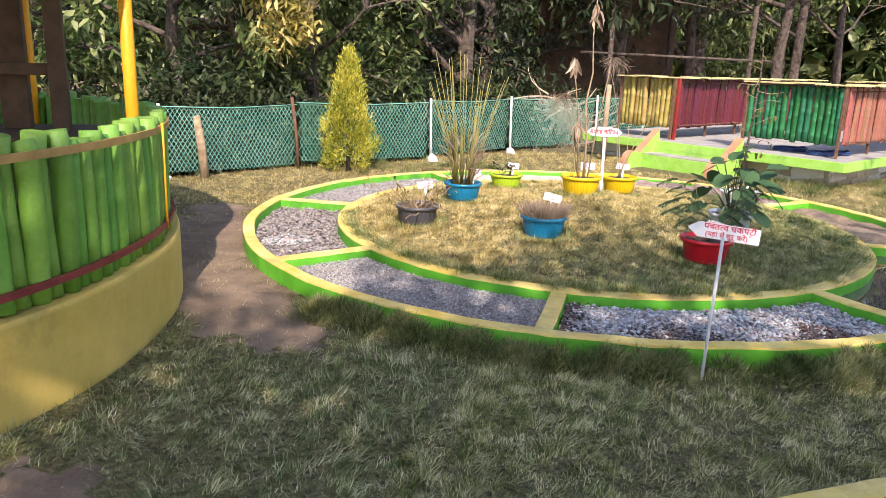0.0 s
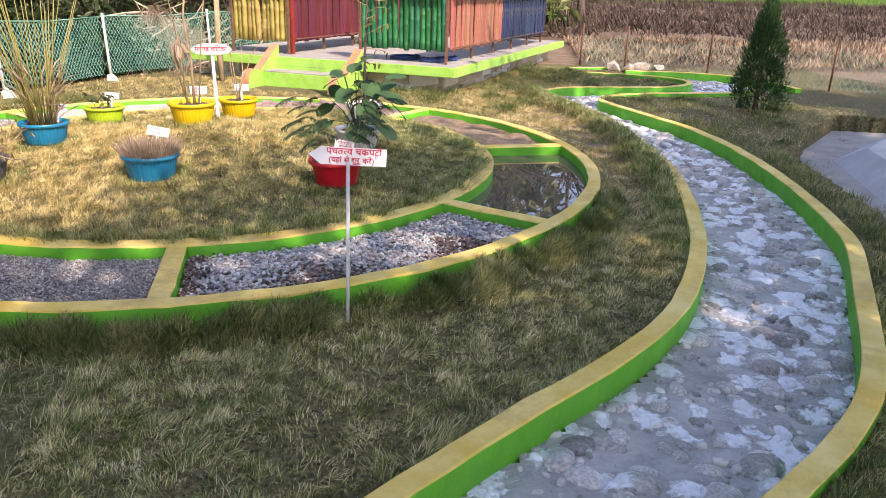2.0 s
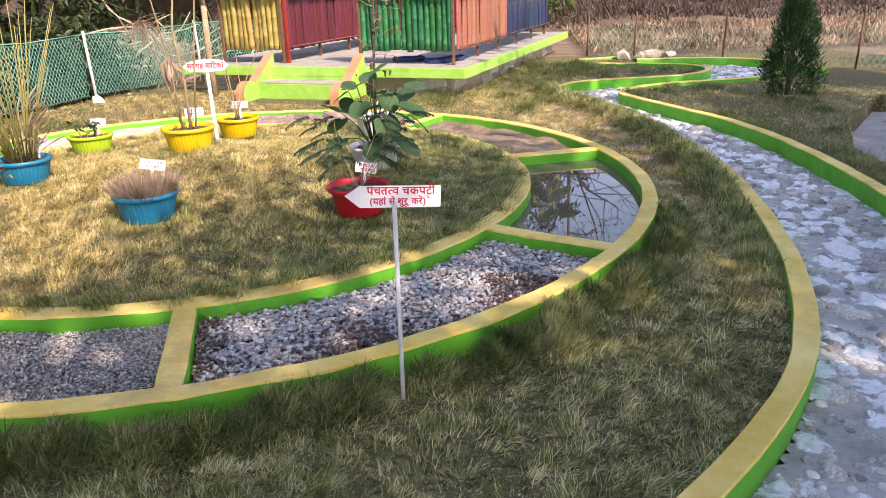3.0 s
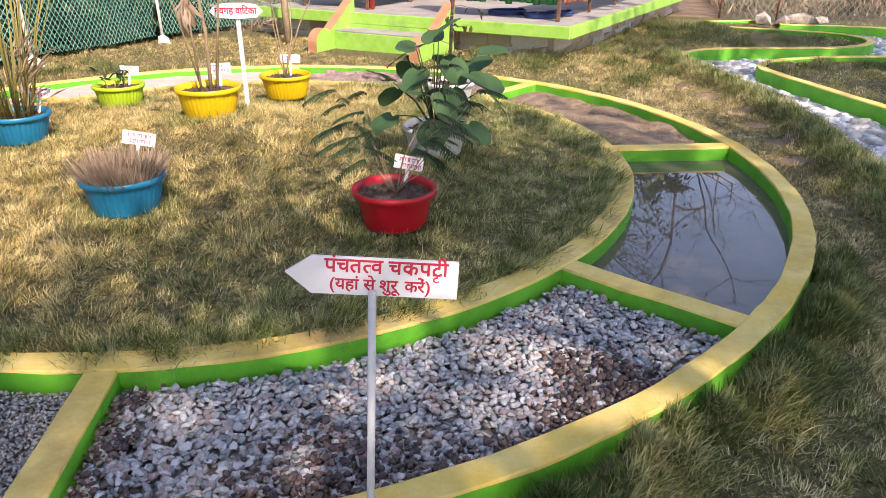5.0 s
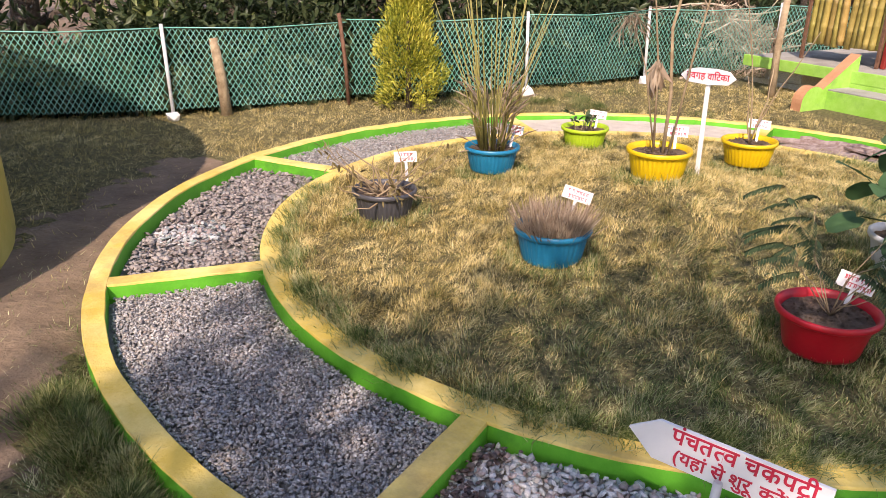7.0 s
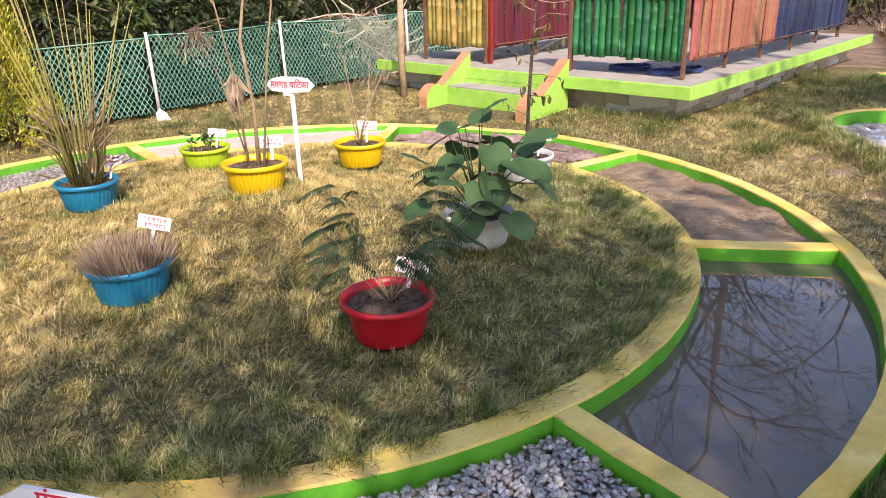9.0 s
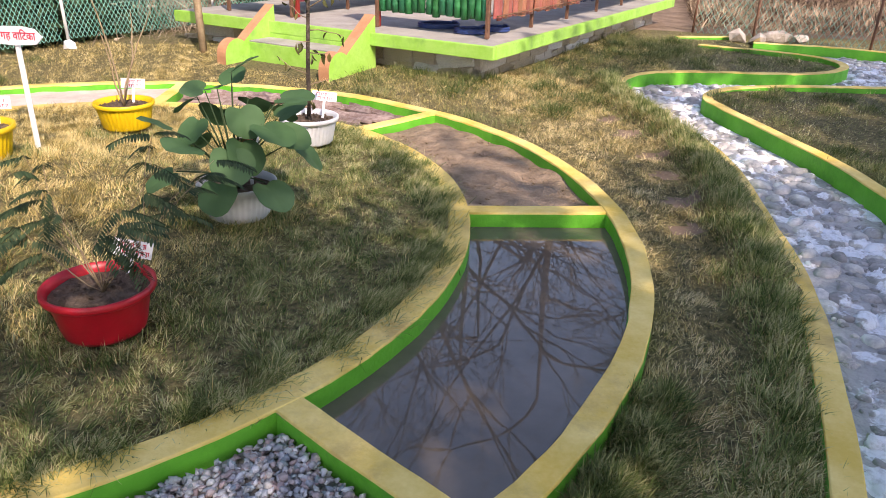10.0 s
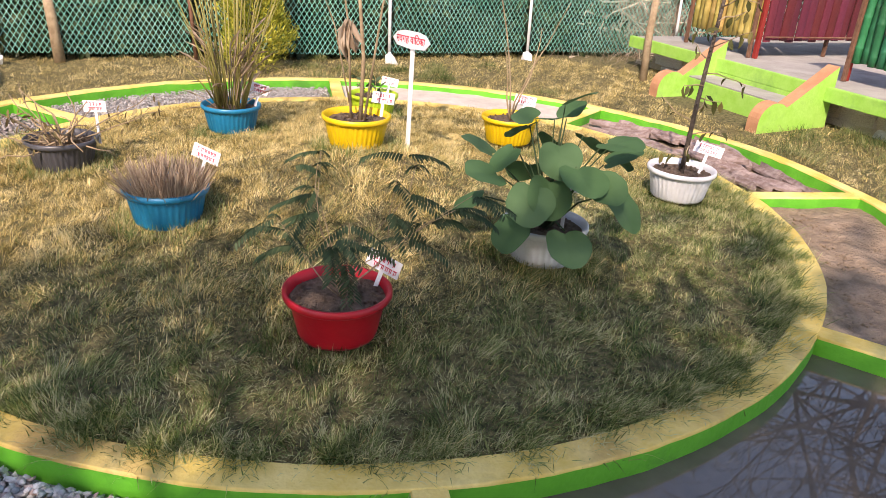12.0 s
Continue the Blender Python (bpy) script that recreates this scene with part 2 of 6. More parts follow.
def boxed(x0, x1, y0, y1, z0, z1, bevel=0.004, m=None):
    return box(bmesh.new(), x0, x1, y0, y1, z0, z1, m, bevel)


def lathe(profile, n=36, flute=0.0, flutes=0):
    """A turned solid from (radius, z) pairs; fluted where the third value is 1."""
    bm = bmesh.new()
    rings = []
    for r, z, fl in profile:
        ring = []
        for k in range(n):
            a = 2 * math.pi * k / n
            rr = r + (flute * (0.5 - 0.5 * math.cos(flutes * a)) * fl if flutes else 0)
            ring.append(bm.verts.new((rr * math.cos(a), rr * math.sin(a), z)))
        rings.append(ring)
    for r0, r1 in zip(rings, rings[1:]):
        for k in range(n):
            f = bm.faces.new((r0[k], r0[(k + 1) % n], r1[(k + 1) % n], r1[k]))
            f.smooth = True
    bm.faces.new(rings[0][::-1])
    return bm


def smoothed(points, step=0.12):
    """A smooth line through plan points (Catmull-Rom), sampled evenly."""
    p = [Vector(q) for q in points]
    p = [2 * p[0] - p[1]] + p + [2 * p[-1] - p[-2]]
    out = []
    for i in range(1, len(p) - 2):
        n = max(2, int((p[i + 1] - p[i]).length / step))
        for k in range(n):
            t = k / n
            out.append(0.5 * (2 * p[i] + (p[i + 1] - p[i - 1]) * t + (2 * p[i - 1] - 5 * p[i] + 4 * p[i + 1] - p[i + 2]) * t * t + (3 * p[i] - p[i - 1] - 3 * p[i + 1] + p[i + 2]) * t ** 3))
    out.append(p[-2])
    return out


def kerb(line, width, z0, z1, closed=False, wob=0.004):
    """A low wall along a plan line: painted sides (slot 0) and a top of another colour (slot 1), with worn edges."""
    bm = bmesh.new()
    n = len(line)
    prof = [(-0.5, 0.0), (-0.505, 0.955), (-0.495, 0.985), (-0.46, 1.0), (0.46, 1.0), (0.495, 0.985), (0.505, 0.955), (0.5, 0.0)]
    rows = []
    for i, p in enumerate(line):
        a, b = (line[(i - 1) % n], line[(i + 1) % n]) if closed else (line[max(i - 1, 0)], line[min(i + 1, n - 1)])
        d = (b - a).normalized()
        side = Vector((d.y, -d.x))
        row = []
        for u, v in prof:
            w = noise.noise((p.x * 3, p.y * 3, u * 5)) * wob + noise.noise((p.x * 11, p.y * 11, u * 3 + 9)) * wob * 0.6
            q = p + side * (u * width + w)
            ragged = noise.noise((p.x * 9, p.y * 9, u * 7)) * wob if 0.9 < v < 0.97 else 0.0
            row.append(bm.verts.new((q.x, q.y, z0 + (z1 - z0) * v + ragged + (noise.noise((p.x * 4, p.y * 4, 3)) * wob if v > 0.5 else 0))))
        rows.append(row)
    pairs = list(zip(rows, rows[1:])) + ([(rows[-1], rows[0])] if closed else [])
    for r0, r1 in pairs:
        for k in range(len(prof) - 1):
            f = bm.faces.new((r0[k], r1[k], r1[k + 1], r0[k + 1]))
            f.material_index = 1 if 1 <= k <= 5 else 0
            f.smooth = k in (1, 2, 4, 5)
    if not closed:
        bm.faces.new(rows[0])
        bm.faces.new(rows[-1][::-1])
    bmesh.ops.recalc_face_normals(bm, faces=bm.faces)
    return bm


# ---- plan ----
CX, CY = 0.11, 4.97                       # centre of the ring garden
R_LAWN, R_IN, R_MID, R_OUT = 2.11, 2.215, 2.885, 2.974
RING_Z, KERB_Z = 0.20, 0.15
DIV = {"A": -85.8, "B": -41.5, "C": 4.4, "D": 47.5, "E": 93.0, "F": 139.0, "Y": -171.0, "Z": -127.0}
KERB_L = smoothed([(-1.9, -1.75), (-0.9, -1.0), (-0.1, -0.35), (0.45, 0.08), (0.84, 0.43), (1.15, 0.73), (1.36, 0.9), (1.59, 1.09), (1.86, 1.29), (2.16, 1.51), (2.51, 1.84), (2.79, 2.22), (3.08, 2.74), (3.36, 3.4), (3.52, 3.86), (3.64, 4.25), (3.76, 4.75), (3.86, 5.4), (3.95, 6.0), (3.97, 6.6), (3.88, 7.3), (3.76, 7.9), (3.75, 8.4), (3.86, 8.9), (4.13, 9.22), (4.55, 9.37), (5.1, 9.42), (5.7, 9.42), (6.2, 9.62), (6.5, 9.97), (6.55, 10.35), (6.35, 10.7), (5.9, 11.0), (5.3, 11.3)])
KERB_R = smoothed([(-0.9, -2.5), (0.0, -1.65), (0.75, -0.75), (1.35, -0.05), (1.93, 0.39), (2.22, 0.59), (2.52, 0.79), (2.85, 1.05), (3.11, 1.34), (3.33, 1.66), (3.6, 2.07), (3.92, 2.57), (4.14, 3.05), (4.38, 3.82), (4.54, 4.5), (4.67, 5.25), (4.71, 5.9), (4.67, 6.45), (4.57, 7.1), (4.47, 7.7), (4.43, 8.1), (4.58, 8.42), (5.0, 8.68), (5.7, 8.8), (6.5, 8.85), (7.2, 9.2)])
KERB_F = smoothed([(7.9, 9.3), (7.95, 10.0), (7.8, 10.7), (7.45, 11.15), (7.0, 11.4), (6.5, 11.5), (6.1, 11.6)])
KERB_S = smoothed([(5.2, 11.95), (5.6, 12.02), (6.0, 12.12)])
KPTS = np.array([(p.x, p.y) for p in KERB_L + KERB_R + KERB_F])
LPTS = np.array([(p.x, p.y) for p in KERB_L])
HUT_X, HUT_Y, HUT_R = -4.02, 0.52, 2.6
# platform: front corner, unit way to the stairs, unit way along the long side
PX, PY, PZ = 2.56, 8.30, 0.50
PU, PV = Vector((-0.868, 0.497)), Vector((0.497, 0.868))


BED = np.array([(p.x, p.y) for p in KERB_L + KERB_F[::-1] + KERB_R[::-1]])


def in_stream(x, y):
    """Which plan points lie between the stream's kerbs."""
    inside = np.zeros(len(x), bool)
    for (xa, ya), (xb, yb) in zip(BED, np.roll(BED, -1, 0)):
        if ya != yb:
            inside ^= ((ya > y) != (yb > y)) & (x < (xb - xa) * (y - ya) / (yb - ya) + xa)
    return inside


PIT = np.array([(4.75, 3.3), (5.2, 5.1), (5.9, 6.1), (7.15, 7.35), (9.5, 6.6), (9.5, 1.5), (4.6, 2.2)])


def in_pit(x, y):
    inside = np.zeros(len(x), bool)
    for (xa, ya), (xb, yb) in zip(PIT, np.roll(PIT, -1, 0)):
        inside ^= ((ya > y) != (yb > y)) & (x < (xb - xa) * (y - ya) / (yb - ya) + xa)
    return inside


def trodden(x, y):
    """Nearness to the trodden path and bare patches: under 1 on them."""
    return np.min([np.hypot(x - px, y - py) / pr for px, py, pr in ((-3.3, 4.3, 0.3), (-2.95, 3.75, 0.4), (-2.6, 3.2, 0.42), (-2.25, 2.8, 0.42), (-1.95, 2.4, 0.4), (-1.6, 2.1, 0.4), (-1.25, 1.85, 0.34), (-0.95, 1.7, 0.22), (-0.75, -0.15, 0.22), (-1.0, 0.05, 0.25), (3.44, 5.2, 0.08), (3.5, 5.6, 0.09), (3.56, 6.1, 0.09), (3.58, 6.5, 0.09), (3.52, 7.0, 0.1), (3.45, 7.4, 0.08))], 0)


def gap_to(points, x, y):
    return np.sqrt(((points[None, :, 0] - x[:, None]) ** 2 + (points[None, :, 1] - y[:, None]) ** 2).min(1))


def base_height(x, y):
    """Lie of the land outside the beds."""
    s = np.clip((y - 6.0) / 3.0, 0, 1) * np.clip((7 - x) / 3, 0, 1) * np.clip((16 - y) / 3, 0, 1)
    far = np.hypot(x - 1, y - 4)
    return 0.085 + 0.07 * s + 0.015 * np.sin(x * 1.7 + y * 0.9) * np.sin(y * 1.3 - x * 0.6) + np.clip(far - 60, 0, 400) * 0.004 + np.clip(y - 33, 0, 70) * 0.034


def sod_ridge(x, y):
    """How far a place is up the low ridge of sods heaped along the stream's near kerb, 0 to 1."""
    k = np.zeros(len(x))
    m = (x > 2.4) & (x < 4.2) & (y > 2.9) & (y < 9.2)
    if m.any():
        d = gap_to(LPTS, x[m], y[m]) + 0.03 * np.sin(x[m] * 11 + y[m] * 7) + 0.02 * np.sin(y[m] * 23)
        k[m] = np.clip((0.3 - d) / 0.09, 0, 1) * np.clip((y[m] - 3.3) / 1.2, 0, 1) * np.clip((9.0 - y[m]) / 0.5, 0, 1)
    return k


def ground_height(x, y):
    """Height of the ground sheet: land, the mound of the ring lawn, sunken beds and the stream bed."""
    x, y = np.atleast_1d(np.asarray(x, float)), np.atleast_1d(np.asarray(y, float))
    z = base_height(x, y)
    r = np.hypot(x - CX, y - CY)
    z = np.where(r < 3.2, 0.09, z)
    z = np.where(r < 2.93, 0.02, z)
    z = np.where(r < 2.17, 0.185 + 0.06 * (1 - (r / 2.17) ** 2) + 0.18 * np.exp(-((r / 0.7) ** 2)), z)
    z = z + np.where(r > 3.05, 0.075 * sod_ridge(x, y), 0.0)
    z = np.where(in_pit(x, y), -0.16, z)
    near = (x > -3) & (x < 9) & (y > -3.5) & (y < 13) & (r > 3.1)
    if near.any():
        sub = z[near]
        sub[in_stream(x[near], y[near])] = 0.0
        z[near] = sub
    return z


def gz(x, y):
    return float(ground_height(x, y)[0])


# ---- ground ----
def spread(lo, hi, step, reach):
    mid = list(np.arange(lo, hi + step / 2, step))
    out, s = [hi], step
    while out[-1] < reach:
        s *= 1.35
        out.append(out[-1] + s)
    low, s = [lo], step
    while low[-1] > -reach:
        s *= 1.35
        low.append(low[-1] - s)
    return np.array(low[:0:-1] + mid + out[1:])


gx, gy = spread(-6.5, 8.5, 0.055, 600), spread(-4.0, 13.0, 0.055, 600)
GX, GY = np.meshgrid(gx, gy)
GZ = ground_height(GX.ravel(), GY.ravel())
idx = np.arange(GX.size).reshape(GX.shape)
quads = np.stack([idx[:-1, :-1], idx[:-1, 1:], idx[1:, 1:], idx[1:, :-1]], -1).reshape(-1, 4)
ground = soup("ground", np.c_[GX.ravel(), GY.ravel(), GZ], quads, M_SOIL, smooth=True)
ground.data.materials.append(M_TURF)
mx_, my_ = GX.ravel()[quads].mean(1), GY.ravel()[quads].mean(1)
turf = (trodden(mx_, my_) + 0.25 * np.sin(mx_ * 19) * np.sin(my_ * 17) + np.random.default_rng(1).normal(0, 0.07, len(mx_)) > 1.0) & (np.abs(mx_ - 1) < 9) & (my_ < 12.6) & (my_ > -8)
ground.data.polygons.foreach_set("material_index", turf.astype(np.int32))
tagged(ground, "brown garden soil under patchy dry lawn", "ground", kind="structure")

# ---- ring garden: two round kerbs and eight dividers ----
ring = empty("ring_planter", CX, CY, 0)
tagged(ring, "round raised kerb rings painted green with yellow tops", "planter", kind="structure")


def circle(r, n=220):
    return [Vector((r * math.cos(2 * math.pi * k / n), r * math.sin(2 * math.pi * k / n))) for k in range(n)]


def bulged(r):
    """The outer ring, a little out of round beside the pool."""
    return [p * (1 + 0.0095 * math.exp(-((math.degrees(math.atan2(p.y, p.x)) + 18) / 22) ** 2)) for p in circle(r)]


part("outer_kerb", kerb(bulged((R_MID + R_OUT) / 2), R_OUT - R_MID, -0.05, RING_Z, True, 0.007), [M_GREEN, M_YELLOW], ring)
part("inner_kerb", kerb(circle((R_LAWN + R_IN) / 2), R_IN - R_LAWN, -0.05, RING_Z, True), [M_GREEN, M_YELLOW], ring)
for key, deg in DIV.items():
    c, s = math.cos(radians(deg)), math.sin(radians(deg))
    line = [Vector((c * r, s * r)) for r in np.linspace(R_IN - 0.01, R_MID + 0.01, 9)]
    part("divider", kerb(line, 0.095, -0.05, RING_Z - 0.003), [M_GREEN, M_YELLOW], ring)


def bed_points(d0, d1, count, rng, margin=1.35):
    """Random plan points in the bed between two dividers, relative to the ring's centre."""
    a = np.radians(rng.uniform(d0 + margin, d1 - margin, count))
    r = np.sqrt(rng.uniform((R_IN + 0.02) ** 2, (R_MID - 0.02) ** 2, count))
    return r * np.cos(a), r * np.sin(a)


def stone_shape(seed, flat=0.36):
    """A small angular stone of unit size: (verts, faces)."""
    bm = bmesh.new()
    bmesh.ops.create_icosphere(bm, subdivisions=1, radius=0.5)
    rng = np.random.default_rng(seed)
    v = np.array([tuple(q.co) for q in bm.verts])
    f = np.array([[q.index for q in fc.verts] for fc in bm.faces])
    bm.free()
    v *= rng.uniform(0.62, 1.25, (len(v), 1))
    v *= np.array([1.0, rng.uniform(0.6, 0.9), flat * rng.uniform(0.8, 1.2)])
    # cleaved sides
    for _ in range(6):
        k = rng.normal(size=3)
        k /= np.linalg.norm(k)
        h = v @ k
        v -= np.outer(np.clip(h - rng.uniform(0.14, 0.3), 0, None), k)
    return v, f


def octa(seed, flat=0.6):
    rng = np.random.default_rng(seed)
    v = np.array([(1, 0, 0), (-1, 0, 0), (0, 1, 0), (0, -1, 0), (0, 0, 1), (0, 0, -1)], float) * 0.5
    v *= rng.uniform(0.6, 1.2, (6, 1)) * np.array([1, 0.8, flat])
    v += rng.normal(0, 0.08, v.shape)
    f = np.array([(0, 2, 4), (2, 1, 4), (1, 3, 4), (3, 0, 4), (2, 0, 5), (1, 2, 5), (3, 1, 5), (0, 3, 5)])
    return v, f


def turns(rng, n, tilt):
    """Random rotation matrices: any heading, leaning up to tilt radians."""
    a, b, c = rng.uniform(0, 6.283, n), rng.normal(0, tilt, n), rng.normal(0, tilt, n)
    ca, sa_, cb, sb, cc, sc = np.cos(a), np.sin(a), np.cos(b), np.sin(b), np.cos(c), np.sin(c)
    z, o = np.zeros(n), np.ones(n)
    rz = np.stack([ca, -sa_, z, sa_, ca, z, z, z, o], -1).reshape(n, 3, 3)
    rx = np.stack([o, z, z, z, cb, -sb, z, sb, cb], -1).reshape(n, 3, 3)
    ry = np.stack([cc, z, sc, z, o, z, -sc, z, cc], -1).reshape(n, 3, 3)
    return rz @ rx @ ry


def scatter(name, shapes, xyz, size, rng, material, parent, tilt=0.35):
    """Many small solids joined in one mesh."""
    vs, fs, off = [], [], 0
    pick = rng.integers(0, len(shapes), len(xyz))
    for k, (v, f) in enumerate(shapes):
        m = np.where(pick == k)[0]
        if len(m):
            p = np.einsum("nij,vj->nvi", turns(rng, len(m), tilt), v) * size[m][:, None, None] + xyz[m][:, None, :]
            vs.append(p.reshape(-1, 3))
            fs.append((f[None] + (np.arange(len(m)) * len(v))[:, None, None] + off).reshape(-1, 3))
            off += len(m) * len(v)
    return tagged(soup(name, np.concatenate(vs), np.concatenate(fs), material, parent), kind="stuff")


def bed_floor(bed, d0, d1, z, material, wave=0.0):
    """The filling of a bed as a slightly uneven sheet with its own depth."""
    a = np.radians(np.linspace(d0 + 1.2, d1 - 1.2, 44))
    r = np.linspace(R_IN - 0.02, R_MID + 0.045, 16)
    A, R = np.meshgrid(a, r)
    zz = z + np.array([[noise.noise((q * math.cos(w) * 6, q * math.sin(w) * 6, z * 50)) for w in a] for q in r]) * wave
    v = np.c_[(R * np.cos(A)).ravel(), (R * np.sin(A)).ravel(), zz.ravel()]
    i = np.arange(A.size).reshape(A.shape)
    q = np.stack([i[:-1, :-1], i[:-1, 1:], i[1:, 1:], i[1:, :-1]], -1).reshape(-1, 4)[:, ::-1]
    return soup("filling", v, q, material, bed, smooth=True)


def stone_bed(label, d0, d1, count, lo, hi, material, seed, z=0.12, big=None, rough=True):
    """A bed of loose stones; the first stretch of larger ones as pieces of their own."""
    rng = np.random.default_rng(seed)
    bed = empty("gravel_bed", CX, CY, 0)
    tagged(bed, label, "gravel bed", kind="structure")
    bed_floor(bed, d0, d1, z - 0.02, M_DUST)
    x, y = bed_points(d0, d1, count, rng)
    size = rng.uniform(lo, hi, count)
    shapes = [stone_shape(seed + k) for k in range(10)] if rough else [octa(seed + k) for k in range(10)]
    xyz = np.c_[x, y, z - 0.008 + rng.uniform(0, 0.02, count)]
    rest = np.ones(count, bool)
    if big is not None:
        # loose pieces along the stretch beside the path
        near = np.argsort(np.hypot(x - big[0], y - big[1]))[:280]
        rest[near] = False
        meshes = []
        for k, (v, f) in enumerate(shapes):
            me = bpy.data.meshes.new("stone")
            me.from_pydata(v.tolist(), [], f.tolist())
            me.materials.append(M_CHIP_O)
            meshes.append(me)
        for j, t in zip(near, turns(rng, 280, 0.35)):
            ob = new("stone", meshes[int(rng.integers(0, 10))])
            ob.parent = bed
            ob.matrix_basis = Matrix.Translation(xyz[j].tolist()) @ Matrix(t.tolist()).to_4x4() @ Matrix.Scale(float(size[j]), 4)
    scatter("stones", shapes, xyz[rest], size[rest], rng, material, bed)
    return bed


def earth_bed(name, label, d0, d1, z, material, wave):
    bed = empty(name, CX, CY, 0)
    tagged(bed, label, "garden bed", kind="structure")
    bed_floor(bed, d0, d1, z, material, wave)
    return bed


M_WATER = mat("still_muddy_water", (0.095, 0.078, 0.06), (0.14, 0.115, 0.09), 2, 0.012, 0.004, 4, spec=0.75)
earth_bed("earth_bed", "bed of raked brown earth inside the ring kerbs", DIV["C"], DIV["D"], 0.135, M_EARTH, 0.03)
earth_bed("sand_bed", "bed of pale sand inside the ring kerbs", DIV["E"], DIV["F"], 0.15, M_SAND, 0.01)
pool = earth_bed("water_pool", "shallow pool of still muddy water in the ring", DIV["B"], DIV["C"], 0.12, M_WATER, 0.0)

# ---- stream ----
stream = empty("stream_channel", 0, 0, 0)
tagged(stream, "winding dry stream channel with green and yellow kerbs", "stream", kind="structure")
for line in (KERB_L, KERB_R, KERB_F, KERB_S):
    part("kerb", kerb(line, 0.09, -0.05, KERB_Z, wob=0.006), [M_GREEN, M_YELLOW], stream)
bx, by = np.meshgrid(np.arange(-2.2, 7.8, 0.05), np.arange(-2.8, 12, 0.05))
ok = in_stream(bx.ravel(), by.ravel())
grid = np.arange(bx.size).reshape(bx.shape)
q = np.stack([grid[:-1, :-1], grid[:-1, 1:], grid[1:, 1:], grid[1:, :-1]], -1).reshape(-1, 4)
q = q[ok[q].all(1)]
bz = np.array([0.022 + 0.012 * noise.noise((a * 5, b * 5, 1)) for a, b in zip(bx.ravel(), by.ravel())])
used, inv = np.unique(q, return_inverse=True)
soup("cement_bed", np.c_[bx.ravel(), by.ravel(), bz][used], inv.reshape(-1, 4), M_GROUT, stream, smooth=True)

rngs = np.random.default_rng(71)
for k in range(5):
    v, f = stone_shape(300 + k, 0.5)
    bm = bmesh.new()
    vv = [bm.verts.new(p * rngs.uniform(0.35, 0.6)) for p in v]
    for q in f:
        bm.faces.new([vv[i] for i in q])
    rx, ry = 6.05 + 0.22 * k + rngs.normal(0, 0.06), 11.95 + rngs.normal(0, 0.12)
    rock = part("rock", bm, M_STONEW)
    rock.matrix_basis = pose(rx, ry, gz(rx, ry) + 0.06, 0, 0, rngs.uniform(0, 360))
    tagged(rock, "pale grey boulder where the stream begins", "rock", group="boulders at the stream's head")

# ---- platform with coloured pens ----


def on_platform(s, v, z=0.0):
    """The place s metres towards the stairs and v metres back from the front corner."""
    p = Vector((PX, PY)) + PU * s + PV * v
    return Vector((p.x, p.y, z))


PM = Matrix(((PU.x, PV.x, 0, PX), (PU.y, PV.y, 0, PY), (0, 0, 1, 0), (0, 0, 0, 1)))
platform = empty("platform")
tagged(platform, "raised concrete platform with lime green edge band", "platform", kind="structure")
part("slab", boxed(0.02, 4.0, 0.02, 5.9, 0.40, 0.497, 0.006, PM), M_CONC, platform)
part("edge_band", boxed(-0.02, 4.0, -0.03, 0.02, 0.385, 0.503, 0.008, PM), M_LIME, platform, "lime green painted slab edge")
part("edge_band", boxed(-0.03, 0.02, 0.02, 5.9, 0.385, 0.503, 0.008, PM), M_LIME, platform, "lime green painted slab edge")
part("plinth", boxed(0.25, 3.9, 0.25, 5.8, -0.1, 0.40, 0.01, PM), M_STONEW, platform, "stained rubble stone plinth")

# rubble stones of the plinth's two open faces, a little proud and uneven
M_RUB = stone_mat("plinth_stones", [(0.6, 0.5, 0.36), (0.72, 0.66, 0.57), (0.56, 0.47, 0.36), (0.85, 0.82, 0.76), (0.5, 0.41, 0.28), (0.68, 0.57, 0.4)], True, 0.9)
rngp = np.random.default_rng(15)
rub = []
for k in range(8):
    bm = box(bmesh.new(), -0.5, 0.5, -0.5, 0.5, -0.5, 0.5)
    bmesh.ops.subdivide_edges(bm, edges=bm.edges[:], cuts=1, use_grid_fill=True)
    for v in bm.verts:
        v.co *= rngp.uniform(0.82, 1.02) * (0.88 if v.co.length > 0.75 else 1.0)
    me = bpy.data.meshes.new("stone")
    bm.to_mesh(me)
    bm.free()
    me.materials.append(M_RUB)
    rub.append(me)
for side, length in (("front", 3.6), ("flank", 5.4)):
    for row, (z, h) in enumerate(((0.14, 0.18), (0.31, 0.19))):
        u = 0.25 + rngp.uniform(0, 0.1)
        while u < 0.25 + length:
            w = rngp.uniform(0.2, 0.55)
            ob = new("stone", rub[int(rngp.integers(0, 8))])
            ob.parent = platform
            m = PM @ (Matrix.Translation((u + w / 2, 0.25, z)) if side == "front" else Matrix.Translation((0.25, u + w / 2, z)) @ Matrix.Rotation(radians(90), 4, "Z"))
            ob.matrix_basis = m @ pose(0, 0, 0, rngp.normal(0, 3), rngp.normal(0, 4), 0) @ Matrix.Diagonal((w * 1.04, rngp.uniform(0.04, 0.08), h * rngp.uniform(0.9, 1.12), 1))
            u += w

